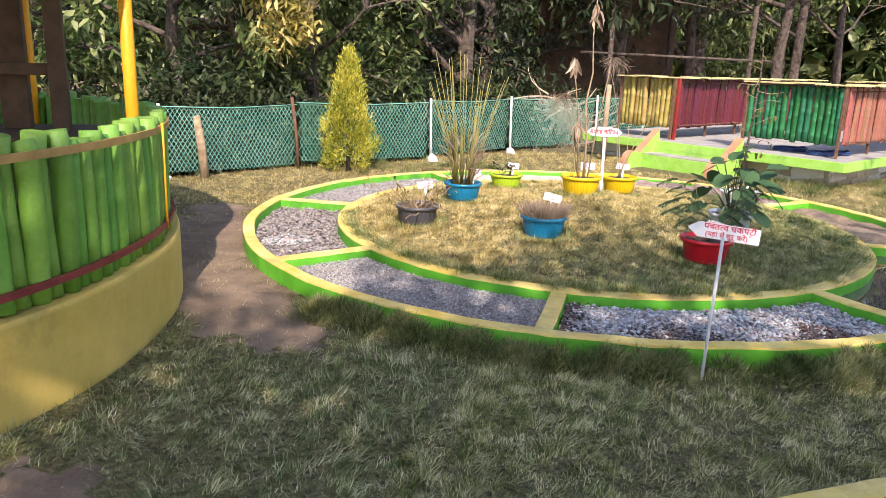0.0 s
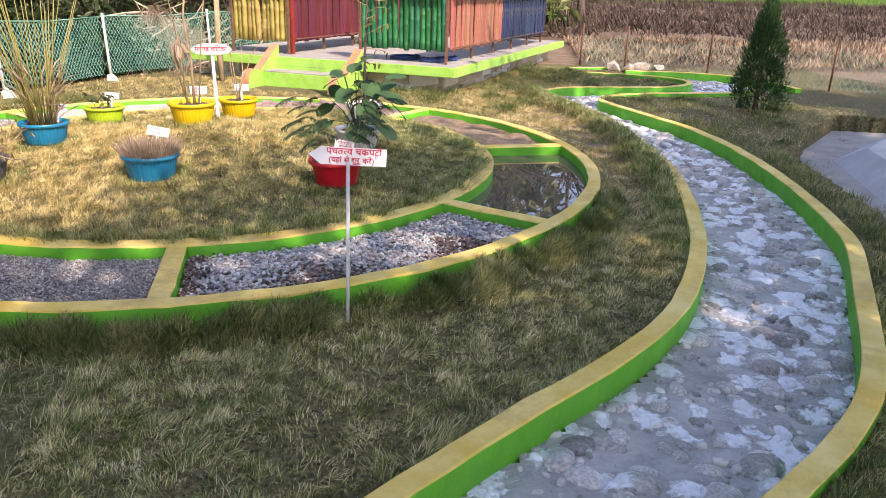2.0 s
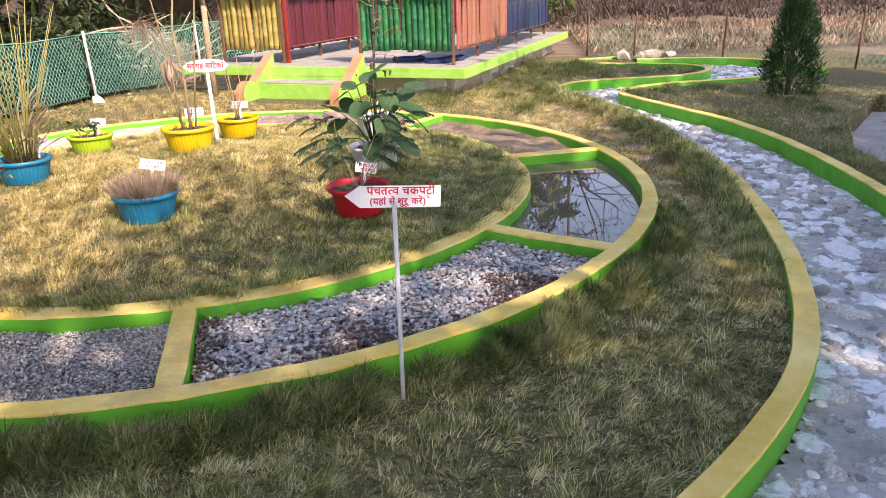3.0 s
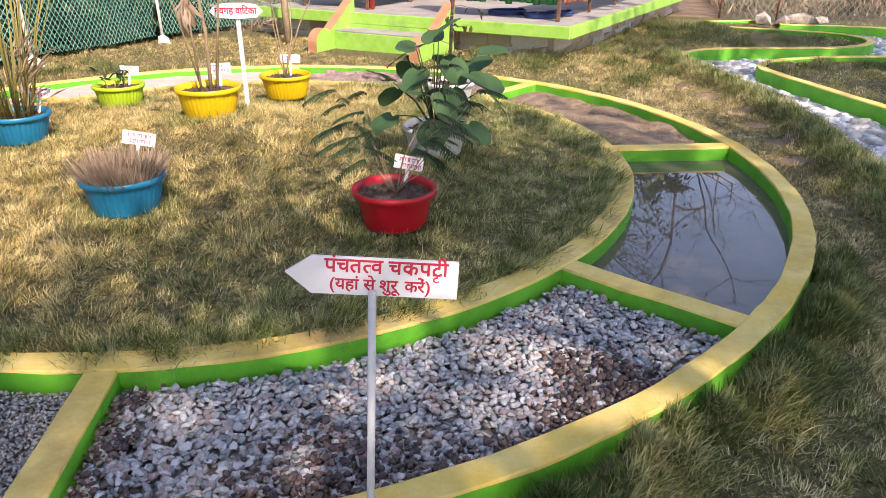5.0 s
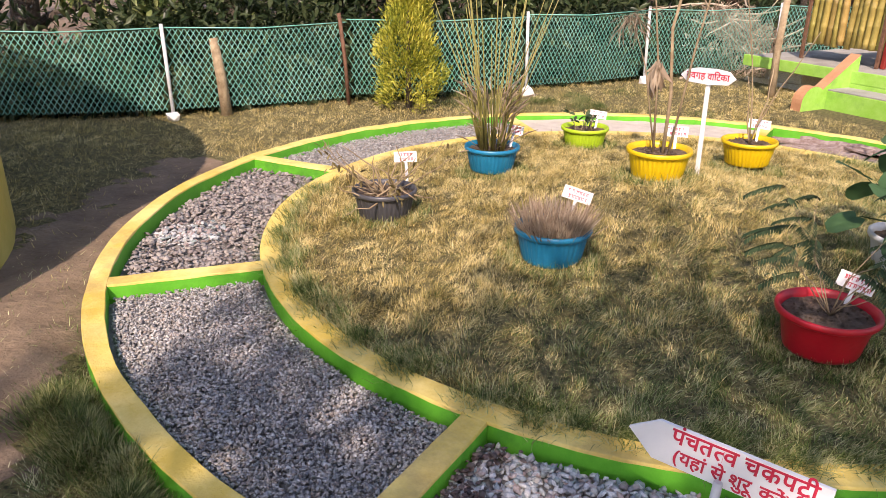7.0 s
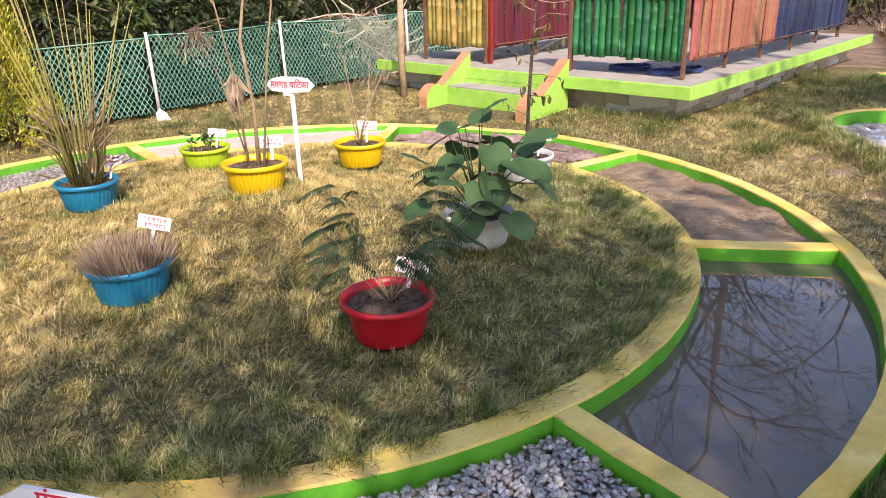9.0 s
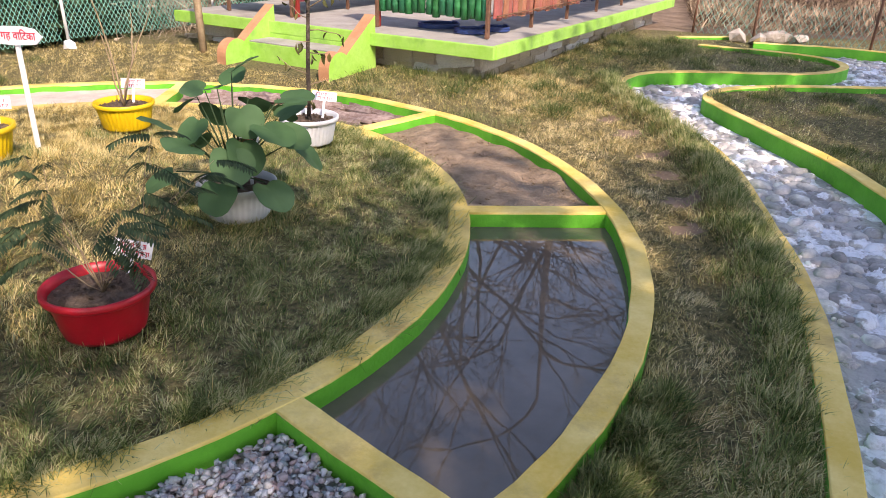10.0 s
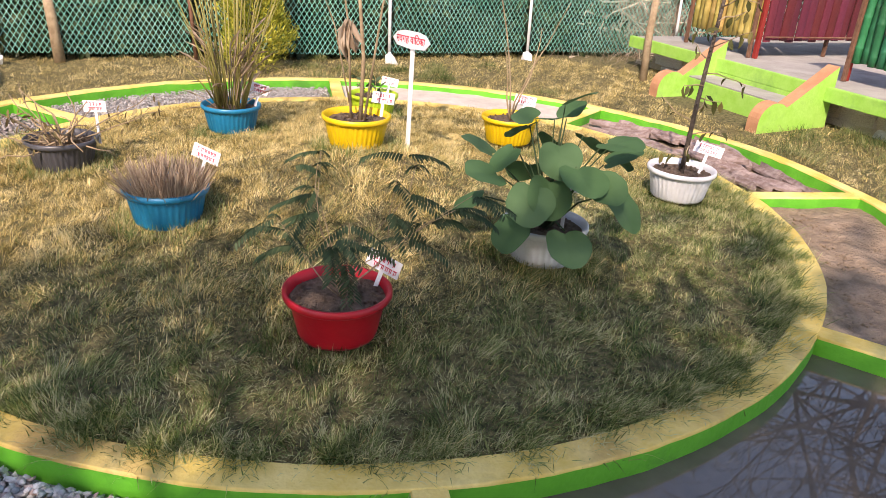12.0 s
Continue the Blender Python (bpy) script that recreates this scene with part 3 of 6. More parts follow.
stairs = empty("stairs")
part("riser", boxed(1.42, 2.58, -0.032, 0.02, 0.3, 0.384, 0.004, PM), M_LIME, stairs)
tagged(stairs, "short green stairs with rounded brown-capped cheek walls", "stairs", kind="structure")
part("step", boxed(1.42, 2.58, -0.33, -0.03, 0.0, 0.33, 0.008, PM), M_LIME, stairs)
part("tread", boxed(1.42, 2.58, -0.325, -0.031, 0.331, 0.345, 0.004, PM), M_CONC, stairs)
for s0 in (1.30, 2.58):
    prof = [(0.06, 0.66), (0.06, 0.05), (-0.66, 0.05)]
    prof += [(-0.50 - 0.16 * math.cos(a), 0.22 + 0.16 * math.sin(a)) for a in np.linspace(0, math.pi * 0.72, 10)]
    bm = bmesh.new()
    for face_s in (s0, s0 + 0.12):
        bm.faces.new([bm.verts.new(PM @ Vector((face_s, v, z))) for v, z in prof])
    bm.verts.ensure_lookup_table()
    k = len(prof)
    for i in range(k):
        f = bm.faces.new((bm.verts[i], bm.verts[(i + 1) % k], bm.verts[k + (i + 1) % k], bm.verts[k + i]))
        f.material_index = 1 if i >= 2 else 0
    bmesh.ops.recalc_face_normals(bm, faces=bm.faces)
    part("cheek_wall", bm, [M_LIME, M_TERRA], stairs)


def bamboo(length, r, rng, n=8, joint=1.13):
    """A hollow-looking pole with swollen joints, standing on its base."""
    bm = bmesh.new()
    pts, rad, z, step = [], [], 0.0, rng.uniform(0.16, 0.26)
    nxt = rng.uniform(0.05, step)
    bend = rng.normal(0, 0.006, 2)
    while z < length:
        pts.append((bend[0] * math.sin(z * 4), bend[1] * math.sin(z * 3), z))
        rad.append(r * (1 + 0.04 * math.sin(z * 9)))
        if z + 0.03 < nxt < length - 0.02:
            for dz, k in ((-0.012, 1.0), (0.0, joint), (0.012, 1.0)):
                pts.append((bend[0] * math.sin(nxt * 4), bend[1] * math.sin(nxt * 3), nxt + dz))
                rad.append(r * k)
            z, nxt = nxt + 0.05, nxt + step
        else:
            z = max(z + 0.04, nxt - 0.02) if nxt > z + 0.06 else z + 0.08
    pts.append((0, 0, length))
    rad.append(r)
    keep = [i for i in range(len(pts)) if i == 0 or pts[i][2] > pts[i - 1][2] + 1e-4]
    return tube(bm, [pts[i] for i in keep], [rad[i] for i in keep], n)


def plank(length, w, rng):
    """A split board, a little domed, with an uneven top."""
    bm = bmesh.new()
    prof = [(-0.5, 0.0), (-0.46, 0.012), (-0.15, 0.019), (0.18, 0.018), (0.46, 0.011), (0.5, 0.0), (0.45, -0.008), (-0.45, -0.008)]
    rows = [[bm.verts.new((u * w * k, -v, z + (rng.normal(0, 0.004) if z > 0.1 else 0))) for u, v in prof] for z, k in ((0, 0.97), (length * 0.45, 1.0), (length, 0.94))]
    for r0, r1 in zip(rows, rows[1:]):
        for k in range(8):
            bm.faces.new((r0[k], r0[(k + 1) % 8], r1[(k + 1) % 8], r1[k]))
    bm.faces.new(rows[0][::-1]), bm.faces.new(rows[-1])
    bmesh.ops.recalc_face_normals(bm, faces=bm.faces)
    return bm


def painted(name, c, dark):
    return mat(name, c, tuple(v * 0.72 for v in c), 14, 0.5, 0.25, 50, c3=dark, obj=0.22)


M_BY = painted("yellow_bamboo", (0.42, 0.31, 0.09), (0.22, 0.18, 0.09))
M_BG = painted("green_bamboo", (0.02, 0.19, 0.075), (0.09, 0.17, 0.08))
M_BR = painted("salmon_bamboo", (0.37, 0.14, 0.09), (0.36, 0.26, 0.15))
M_BC = painted("crimson_bamboo", (0.14, 0.022, 0.03), (0.09, 0.04, 0.04))
M_BB = painted("blue_bamboo", (0.016, 0.03, 0.085), (0.26, 0.22, 0.12))
M_CAP = mat("faded_yellow_cap", (0.55, 0.48, 0.2), (0.66, 0.58, 0.3), 6, 0.8, 0.3, 40, c3=(0.4, 0.36, 0.2))
M_RUST = mat("rusty_steel", (0.1, 0.05, 0.03), (0.2, 0.1, 0.06), 14, 0.8, 0.4, 70)
M_TIN = mat("painted_red_post", (0.2, 0.015, 0.012), (0.28, 0.03, 0.02), 8, 0.6, 0.2)
PEN_Z0, PEN_Z1 = 0.66, 1.36


def pen_wall(label, a, b, material, seed, pole=0.038, caps=True, split=None, boards=False):
    """A low wall of painted poles on rails between steel posts, with a cap board, from a to b (stairs way, back way)."""
    rng = np.random.default_rng(seed)
    p, q = on_platform(*a), on_platform(*b)
    d = q - p
    length = d.length
    wall = empty("bamboo_wall", p.x, p.y, PZ, math.degrees(math.atan2(d.y, d.x)))
    tagged(wall, label, "bamboo wall", group="coloured pen walls")
    shapes = []
    for k in range(4):
        me_ob = plank(PEN_Z1 - PEN_Z0 + rng.uniform(-0.02, 0.02), pole * 2, rng) if boards else bamboo(PEN_Z1 - PEN_Z0 + rng.uniform(-0.02, 0.02), pole, rng)
        me = bpy.data.meshes.new("board" if boards else "pole")
        me_ob.to_mesh(me)
        me_ob.free()
        me.materials.append(material)
        shapes.append(me)
    n = int(length / (pole * 1.98))
    for k in range(n):
        x = (k + 0.5) * length / n
        ob = new("board" if boards else "pole", shapes[int(rng.integers(0, 4))])
        ob.parent = wall
        ob.matrix_basis = pose(x, rng.normal(0, 0.006), PEN_Z0 - PZ + rng.uniform(-0.015, 0.015), rng.normal(0, 0.6), rng.normal(0, 0.7), rng.normal(0, 2) if boards else rng.uniform(0, 360))
        if split and x > split[0]:
            ob.material_slots[0].link = "OBJECT"
            ob.material_slots[0].material = split[1]
    for z in (0.2, 0.24 + 0.58):
        part("rail", tube(bmesh.new(), [(0, -0.045, z), (length, -0.045, z)], 0.008, 6), M_RUST, wall)
    for k in range(max(2, int(length / 0.9) + 1)):
        x = k * length / max(1, int(length / 0.9))
        part("post", boxed(x - 0.016, x + 0.016, 0.03, 0.062, 0, 0.9, 0.003), M_RUST, wall)
    if caps:
        bm = bmesh.new()
        k = max(3, int(length / 0.25))
        for i in range(k):
            x0, x1 = i * length / k - 0.03, (i + 1) * length / k + 0.03
            box(bm, x0, x1, -0.16 + rng.uniform(-0.015, 0.015), 0.15, 0.88 + 0.004 * (i % 2) + 0.006 * math.sin(i * 1.7), 0.896 + 0.004 * (i % 2) + 0.006 * math.sin(i * 1.7))
        part("cap", bm, M_CAP, wall, "faded yellow split bamboo cap")
    return wall


pen_wall("low wall of green painted bamboo poles on the platform", (0.26, 0.42), (1.5, 0.42), M_BG, 1)
pen_wall("low wall of yellow painted bamboo poles on the platform", (2.62, 0.42), (3.55, 0.42), M_BY, 2)
pen_wall("low wall of salmon and dark blue split boards", (0.24, 0.44), (0.24, 5.3), M_BR, 3, pole=0.05, split=(2.2, M_BB), boards=True)
pen_wall("low wall of crimson painted split boards", (2.62, 0.5), (2.6, 5.0), M_BC, 4, pole=0.05, boards=True)
pen_wall("low wall of crimson boards at the platform's back", (0.3, 5.35), (2.15, 5.35), M_BC, 5, pole=0.05, boards=True)
for s in (1.52, 2.58):
    p = on_platform(s, 0.42)
    tagged(part("gate_post", boxed(-0.02, 0.02, -0.02, 0.02, 0, 0.88, 0.004, pose(p.x, p.y, PZ, 0, 0, 60)), M_TIN), "square red painted post at the stairs", "post", group="gate posts")

# ---- beds of stones ----
chips = stone_bed("bed of loose angular grey stone chips", DIV["A"], DIV["B"], 6200, 0.024, 0.052, M_CHIP, 11, 0.13, big=(0.55, -2.5))
# wet, earth-stained chips along the foot of the outer kerb and by one divider
rng = np.random.default_rng(12)
x, y = bed_points(DIV["A"], DIV["B"], 5200, rng)
r, a = np.hypot(x, y), np.degrees(np.arctan2(y, x))
d = np.minimum((R_MID - r) / (0.2 + 0.12 * np.sin(a * 0.33)), (a - DIV["A"]) * 0.0436 / (0.14 + 0.05 * np.sin(r * 31)))
ok = (d < rng.uniform(0.2, 1.3, len(d))) & (a < -50)
scatter("stained_stones", [stone_shape(90 + k) for k in range(6)], np.c_[x, y, 0.137 + rng.uniform(0, 0.02, len(x))][ok], rng.uniform(0.02, 0.044, ok.sum()), rng, M_STAIN, chips)
stone_bed("bed of fine grey gravel inside the ring kerbs", DIV["Z"], DIV["A"], 21000, 0.012, 0.024, M_FINE, 21, 0.13, rough=False)
stone_bed("bed of flat brown grey pebbles", DIV["Y"], DIV["Z"], 2600, 0.025, 0.055, M_PEB, 31, 0.125, big=(-2.1, -1.6))
stone_bed("bed of pale small gravel inside the ring kerbs", DIV["F"], 360 + DIV["Y"], 7000, 0.014, 0.026, M_FINE, 41, 0.13, rough=False)
bark = earth_bed("bark_bed", "bed filled with weathered bark slabs", DIV["D"], DIV["E"], 0.12, M_EARTH, 0.02)
rngb = np.random.default_rng(5)
for k in range(30):
    a = radians(rngb.uniform(DIV["D"] + 7, DIV["E"] - 7))
    r = rngb.uniform(R_IN + 0.1, R_MID - 0.1)
    n = 9
    L, W = rngb.uniform(0.25, 0.7), rngb.uniform(0.04, 0.13)
    bm = bmesh.new()
    top = []
    for i in range(n):
        u = i / (n - 1) - 0.5
        w = W * (1 - abs(2 * u) ** 3) * rngb.uniform(0.7, 1.1) + 0.004
        b = 0.03 * (0.25 - u * u)
        top.append([bm.verts.new((u * L, y * w, b + h)) for y, h in ((-0.5, -0.012), (-0.5, 0.004), (-0.15, 0.02 + rngb.uniform(0, 0.012)), (0.2, 0.012), (0.5, 0.004), (0.5, -0.012))])
    for t0, t1 in zip(top, top[1:]):
        for i in range(6):
            bm.faces.new((t0[i], t0[(i + 1) % 6], t1[(i + 1) % 6], t1[i]))
    bm.faces.new(top[0]), bm.faces.new(top[-1][::-1])
    bmesh.ops.recalc_face_normals(bm, faces=bm.faces)
    ob = part("bark_slab", bm, M_BARK, bark)
    ob.matrix_basis = pose(r * math.cos(a), r * math.sin(a), 0.135 + rngb.uniform(0, 0.03), rngb.normal(0, 8), rngb.normal(0, 4), math.degrees(a) + 90 + rngb.normal(0, 14))
# clods on the earth bed
rng = np.random.default_rng(6)
x, y = bed_points(DIV["C"], DIV["D"], 900, rng)
bed = [o for o in scene.objects if o.name == "earth_bed"][0]
scatter("clods", [stone_shape(60 + k, 0.6) for k in range(5)], np.c_[x, y, 0.13 + 0 * x], rng.uniform(0.006, 0.03, 900) ** 1.0, rng, M_EARTH, bed)

# ---- cobbles of the stream bed ----


def splash(m):
    """Adds splashes of white paint, ragged and run, lying across whatever they fell on."""
    nt = m.node_tree
    b = nt.nodes["Principled BSDF"]
    src = b.inputs["Base Color"].links[0].from_socket
    g = nt.nodes.new("ShaderNodeNewGeometry")
    n = nt.nodes.new("ShaderNodeTexNoise")
    n.inputs["Scale"].default_value, n.inputs["Detail"].default_value = 17, 5
    nt.links.new(g.outputs["Position"], n.inputs["Vector"])
    d = nt.nodes.new("ShaderNodeVectorMath")
    d.operation = "MULTIPLY_ADD"
    d.inputs[1].default_value = (0.1, 0.1, 0.0)
    nt.links.new(n.outputs["Color"], d.inputs[0])
    flat = nt.nodes.new("ShaderNodeVectorMath")
    flat.operation = "MULTIPLY"
    flat.inputs[1].default_value = (1, 1, 0)
    nt.links.new(g.outputs["Position"], flat.inputs[0])
    nt.links.new(flat.outputs[0], d.inputs[2])
    v = nt.nodes.new("ShaderNodeTexVoronoi")
    v.inputs["Scale"].default_value = 7.6
    nt.links.new(d.outputs[0], v.inputs["Vector"])
    sep = nt.nodes.new("ShaderNodeSeparateColor")
    nt.links.new(v.outputs["Color"], sep.inputs[0])
    k = nt.nodes.new("ShaderNodeMath")
    k.operation = "MULTIPLY_ADD"
    k.inputs[1].default_value, k.inputs[2].default_value = 0.8, 0.0
    nt.links.new(sep.outputs[0], k.inputs[0])
    s = nt.nodes.new("ShaderNodeMath")
    s.operation = "SUBTRACT"
    nt.links.new(k.outputs[0], s.inputs[0])
    nt.links.new(v.outputs["Distance"], s.inputs[1])
    f = nt.nodes.new("ShaderNodeTexNoise")
    f.inputs["Scale"].default_value, f.inputs["Detail"].default_value = 38, 5
    nt.links.new(g.outputs["Position"], f.inputs["Vector"])
    a = nt.nodes.new("ShaderNodeMath")
    a.operation = "MULTIPLY_ADD"
    a.inputs[1].default_value = 0.55
    nt.links.new(f.outputs[0], a.inputs[0])
    nt.links.new(s.outputs[0], a.inputs[2])
    r = nt.nodes.new("ShaderNodeMapRange")
    r.inputs[1].default_value, r.inputs[2].default_value, r.inputs[4].default_value = 0.25, 0.36, 1.0
    nt.links.new(a.outputs[0], r.inputs[0])
    # worn thin in streaks
    w = nt.nodes.new("ShaderNodeTexNoise")
    w.inputs["Scale"].default_value, w.inputs["Detail"].default_value, w.inputs["Roughness"].default_value = 26, 9, 0.75
    nt.links.new(g.outputs["Position"], w.inputs["Vector"])
    wr = nt.nodes.new("ShaderNodeMapRange")
    wr.inputs[1].default_value, wr.inputs[2].default_value, wr.inputs[3].default_value = 0.34, 0.52, 0.35
    nt.links.new(w.outputs[0], wr.inputs[0])
    worn = nt.nodes.new("ShaderNodeMath")
    worn.operation = "MULTIPLY"
    nt.links.new(r.outputs[0], worn.inputs[0])
    nt.links.new(wr.outputs[0], worn.inputs[1])
    mx = nt.nodes.new("ShaderNodeMix")
    mx.data_type = "RGBA"
    mx.inputs[7].default_value = (0.82, 0.84, 0.87, 1)
    nt.links.new(worn.outputs[0], mx.inputs[0])
    nt.links.new(src, mx.inputs[6])
    nt.links.new(mx.outputs[2], b.inputs["Base Color"])
    return m


splash(M_GROUT)
M_COB = splash(mat("river_cobbles", (0.24, 0.235, 0.23), (0.6, 0.57, 0.53), 9, 0.42, 0.5, 60, island=0.45))
M_COB_O = splash(mat("river_cobble_pieces", (0.24, 0.235, 0.23), (0.6, 0.57, 0.53), 9, 0.42, 0.5, 60, obj=0.45))


def cobble_shape(seed):
    rng = np.random.default_rng(seed)
    n, rings = 10, ((0.5, -0.25), (0.5, 0.02), (0.4, 0.14), (0.2, 0.2))
    ang = np.arange(n) * 2 * math.pi / n
    wob = 1 + 0.12 * np.sin(ang * 2 + rng.uniform(0, 6)) + rng.uniform(-0.1, 0.1, n)
    asp = rng.uniform(0.6, 0.95)
    v = [np.c_[np.cos(ang) * r * wob, np.sin(ang) * r * wob * asp, np.full(n, z) + rng.normal(0, 0.012, n)] for r, z in rings]
    v = np.concatenate(v + [np.array([[0, 0, 0.21]])])
    f = []
    for k in range(3):
        for i in range(n):
            a, b, c, d = k * n + i, k * n + (i + 1) % n, (k + 1) * n + (i + 1) % n, (k + 1) * n + i
            f += [(a, b, c), (a, c, d)]
    f += [(3 * n + i, 3 * n + (i + 1) % n, 4 * n) for i in range(n)]
    return v, np.array(f)


rng = np.random.default_rng(77)
cob = [cobble_shape(k) for k in range(12)]
# jittered grid, larger stones first
pts = []
for gx0 in np.arange(-2.0, 7.6, 0.115):
    for gy0 in np.arange(-2.6, 11.8, 0.115):
        pts.append((gx0 + rng.uniform(-0.05, 0.05), gy0 + rng.uniform(-0.05, 0.05)))
pts = np.array(pts)
pts = pts[in_stream(pts[:, 0], pts[:, 1])]
pts = pts[gap_to(KPTS, pts[:, 0], pts[:, 1]) > 0.095]
size = np.clip(rng.lognormal(-2.3, 0.35, len(pts)), 0.04, 0.16)
near = np.argsort(np.hypot(pts[:, 0] - 2.5, pts[:, 1] - 1.3))[:290]
cob_me = []
for v, f in cob:
    me = bpy.data.meshes.new("cobble")
    me.from_pydata(v.tolist(), [], f.tolist())
    me.polygons.foreach_set("use_smooth", [True] * len(me.polygons))
    me.materials.append(M_COB_O)
    cob_me.append(me)
for j in near:
    ob = new("cobble", cob_me[int(rng.integers(0, 12))])
    ob.parent = stream
    ob.matrix_basis = pose(*pts[j], 0.02 + rng.uniform(-0.012, 0.004), rng.normal(0, 5), rng.normal(0, 5), rng.uniform(0, 360)) @ Matrix.Diagonal((size[j], size[j], size[j] * rng.uniform(0.6, 1.1), 1))
rest = np.setdiff1d(np.arange(len(pts)), near)
o = scatter("cobbles", cob, np.c_[pts[rest], np.full(len(rest), 0.022)], size[rest], rng, M_COB, stream, 0.07)
o.data.polygons.foreach_set("use_smooth", [True] * len(o.data.polygons))
peb = rng.uniform((-2, -2.6), (7.6, 11.8), (26000, 2))
peb = peb[in_stream(peb[:, 0], peb[:, 1])]
peb = peb[gap_to(KPTS, peb[:, 0], peb[:, 1]) > 0.07]
scatter("small_pebbles", cob, np.c_[peb, np.full(len(peb), 0.024)], rng.uniform(0.02, 0.055, len(peb)), rng, M_COB, stream, 0.1)

# ---- round gazebo ----
M_GBAM = mat("green_split_bamboo", (0.095, 0.26, 0.03), (0.165, 0.35, 0.06), 5, 0.5, 0.2, 40, c3=(0.05, 0.14, 0.025), obj=0.22)
M_STRIP = mat("bamboo_strip", (0.34, 0.2, 0.06), (0.46, 0.3, 0.1), 9, 0.6, 0.2)
M_THATCH = mat("roof_thatch", (0.16, 0.11, 0.06), (0.28, 0.2, 0.11), 9, 0.95, 0.8, 60)
gazebo = empty("gazebo", HUT_X, HUT_Y, 0)
tagged(gazebo, "round gazebo with ochre parapet and green bamboo wall", "gazebo")
part("parapet", kerb(circle(HUT_R - 0.12, 120), 0.24, -0.05, 0.5, True, 0.008), [M_OCHRE, M_OCHRE], gazebo, "ochre painted round parapet")
part("floor_slab", lathe([(2.4, 0.0, 0), (2.4, 0.3, 0), (0.02, 0.3, 0)], 60), M_CONC, gazebo)
rng = np.random.default_rng(9)
gb = []
for k in range(6):
    bm = bamboo(0.635 + 0.012 * k, 0.049, rng, 10, 1.035)
    me = bpy.data.meshes.new("bamboo_pole")
    bm.to_mesh(me)
    bm.free()
    me.materials.append(M_GBAM)
    gb.append(me)
n = int(2 * math.pi * 2.5 / 0.083)
for k in range(n):
    a = 2 * math.pi * k / n
    ob = new("bamboo_pole", gb[int(rng.integers(0, 6))])
    ob.parent = gazebo
    rr = 2.5 + rng.normal(0, 0.008)
    ob.matrix_basis = pose(rr * math.cos(a), rr * math.sin(a), 0.502, rng.normal(0, 0.5), rng.normal(0, 0.5), rng.uniform(0, 360)) @ Matrix.Diagonal((rng.uniform(0.85, 1.1), rng.uniform(0.85, 1.1), 1, 1))


def hoop(r, z, h, w, material, name, label=""):
    bm = kerb(circle(r, 110), w, z, z + h, True, 0.003)
    return part(name, bm, [material, material], gazebo, label)


hoop(2.563, 1.1, 0.035, 0.014, M_STRIP, "upper_strip", "split bamboo strip")
hoop(2.566, 0.575, 0.03, 0.02, M_MAROON, "lower_rail", "maroon rail")
for a in (29.3, 89.3, 149.3, 209.3, 269.3, -30.7):
    c, s = math.cos(radians(a)), math.sin(radians(a))
    part("roof_post", tube(bmesh.new(), [(2.43 * c, 2.43 * s, 0.5), (2.43 * c, 2.43 * s, 2.24)], 0.034, 10), M_ORANGE, gazebo, "orange painted pipe post")
    part("post_strap", tube(bmesh.new(), [(2.575 * c, 2.575 * s, 0.56), (2.578 * c, 2.578 * s, 1.15)], 0.007, 6), M_ORANGE, gazebo)
part("roof", lathe([(2.42, 2.28, 0), (2.47, 2.26, 0), (1.3, 2.75, 0), (0.02, 3.2, 0), (0.03, 3.13, 0), (1.3, 2.68, 0), (2.41, 2.24, 0)], 48), M_THATCH, gazebo, "thatched cone roof")
part("wood_post", boxed(-0.16, 0.0, -0.06, 0.06, 0.3, 2.4, 0.01, pose(1.0, 1.55, 0, 0, 0, 40)), M_WOOD_D, gazebo, "dark timber post")
part("wood_post", boxed(-0.04, 0.06, -0.05, 0.05, 0.3, 2.4, 0.01, pose(1.28, 1.5, 0, 0, 0, 40)), M_WOOD_D, gazebo, "dark timber post")
part("tie_beam", boxed(-1.4, 0.0, -0.03, 0.03, 1.36, 1.43, 0.006, pose(1.28, 1.5, 0, 0, 0, 40)), M_WOOD_D, gazebo)
tagged(part("table", boxed(-0.9, 0.6, -0.4, 0.4, 0.98, 1.03, 0.008, pose(-2.9, 1.9, 0, 0, 0, 40)), M_WOOD_D), "dark wooden table inside the round gazebo", "table")
tb = bpy.data.objects["table"]
for px, py in ((-0.85, -0.35), (0.55, -0.35), (-0.85, 0.35), (0.55, 0.35)):
    part("leg", boxed(px - 0.03, px + 0.03, py - 0.03, py + 0.03, 0.3, 0.98, 0.004, pose(-2.9, 1.9, 0, 0, 0, 40)), M_WOOD_D, tb)

# ---- net fence ----
M_NET = mat("green_plastic_net", (0.1, 0.38, 0.29), (0.24, 0.55, 0.45), 3, 0.5, 0.05)
M_PIPE = mat("galvanised_pipe", (0.5, 0.5, 0.5), (0.64, 0.64, 0.62), 12, 0.5, 0.1)
fence = empty("net_fence")
tagged(fence, "green plastic diamond net fence between steel posts", "fence")
FENCE = [(-9.5, -1.0), (-7.6, 2.0), (-6.1, 3.9), (-4.78, 5.25), (-3.9, 6.75), (-2.68, 8.22), (-1.93, 9.72), (-0.85, 11.35), (0.4, 12.6)]


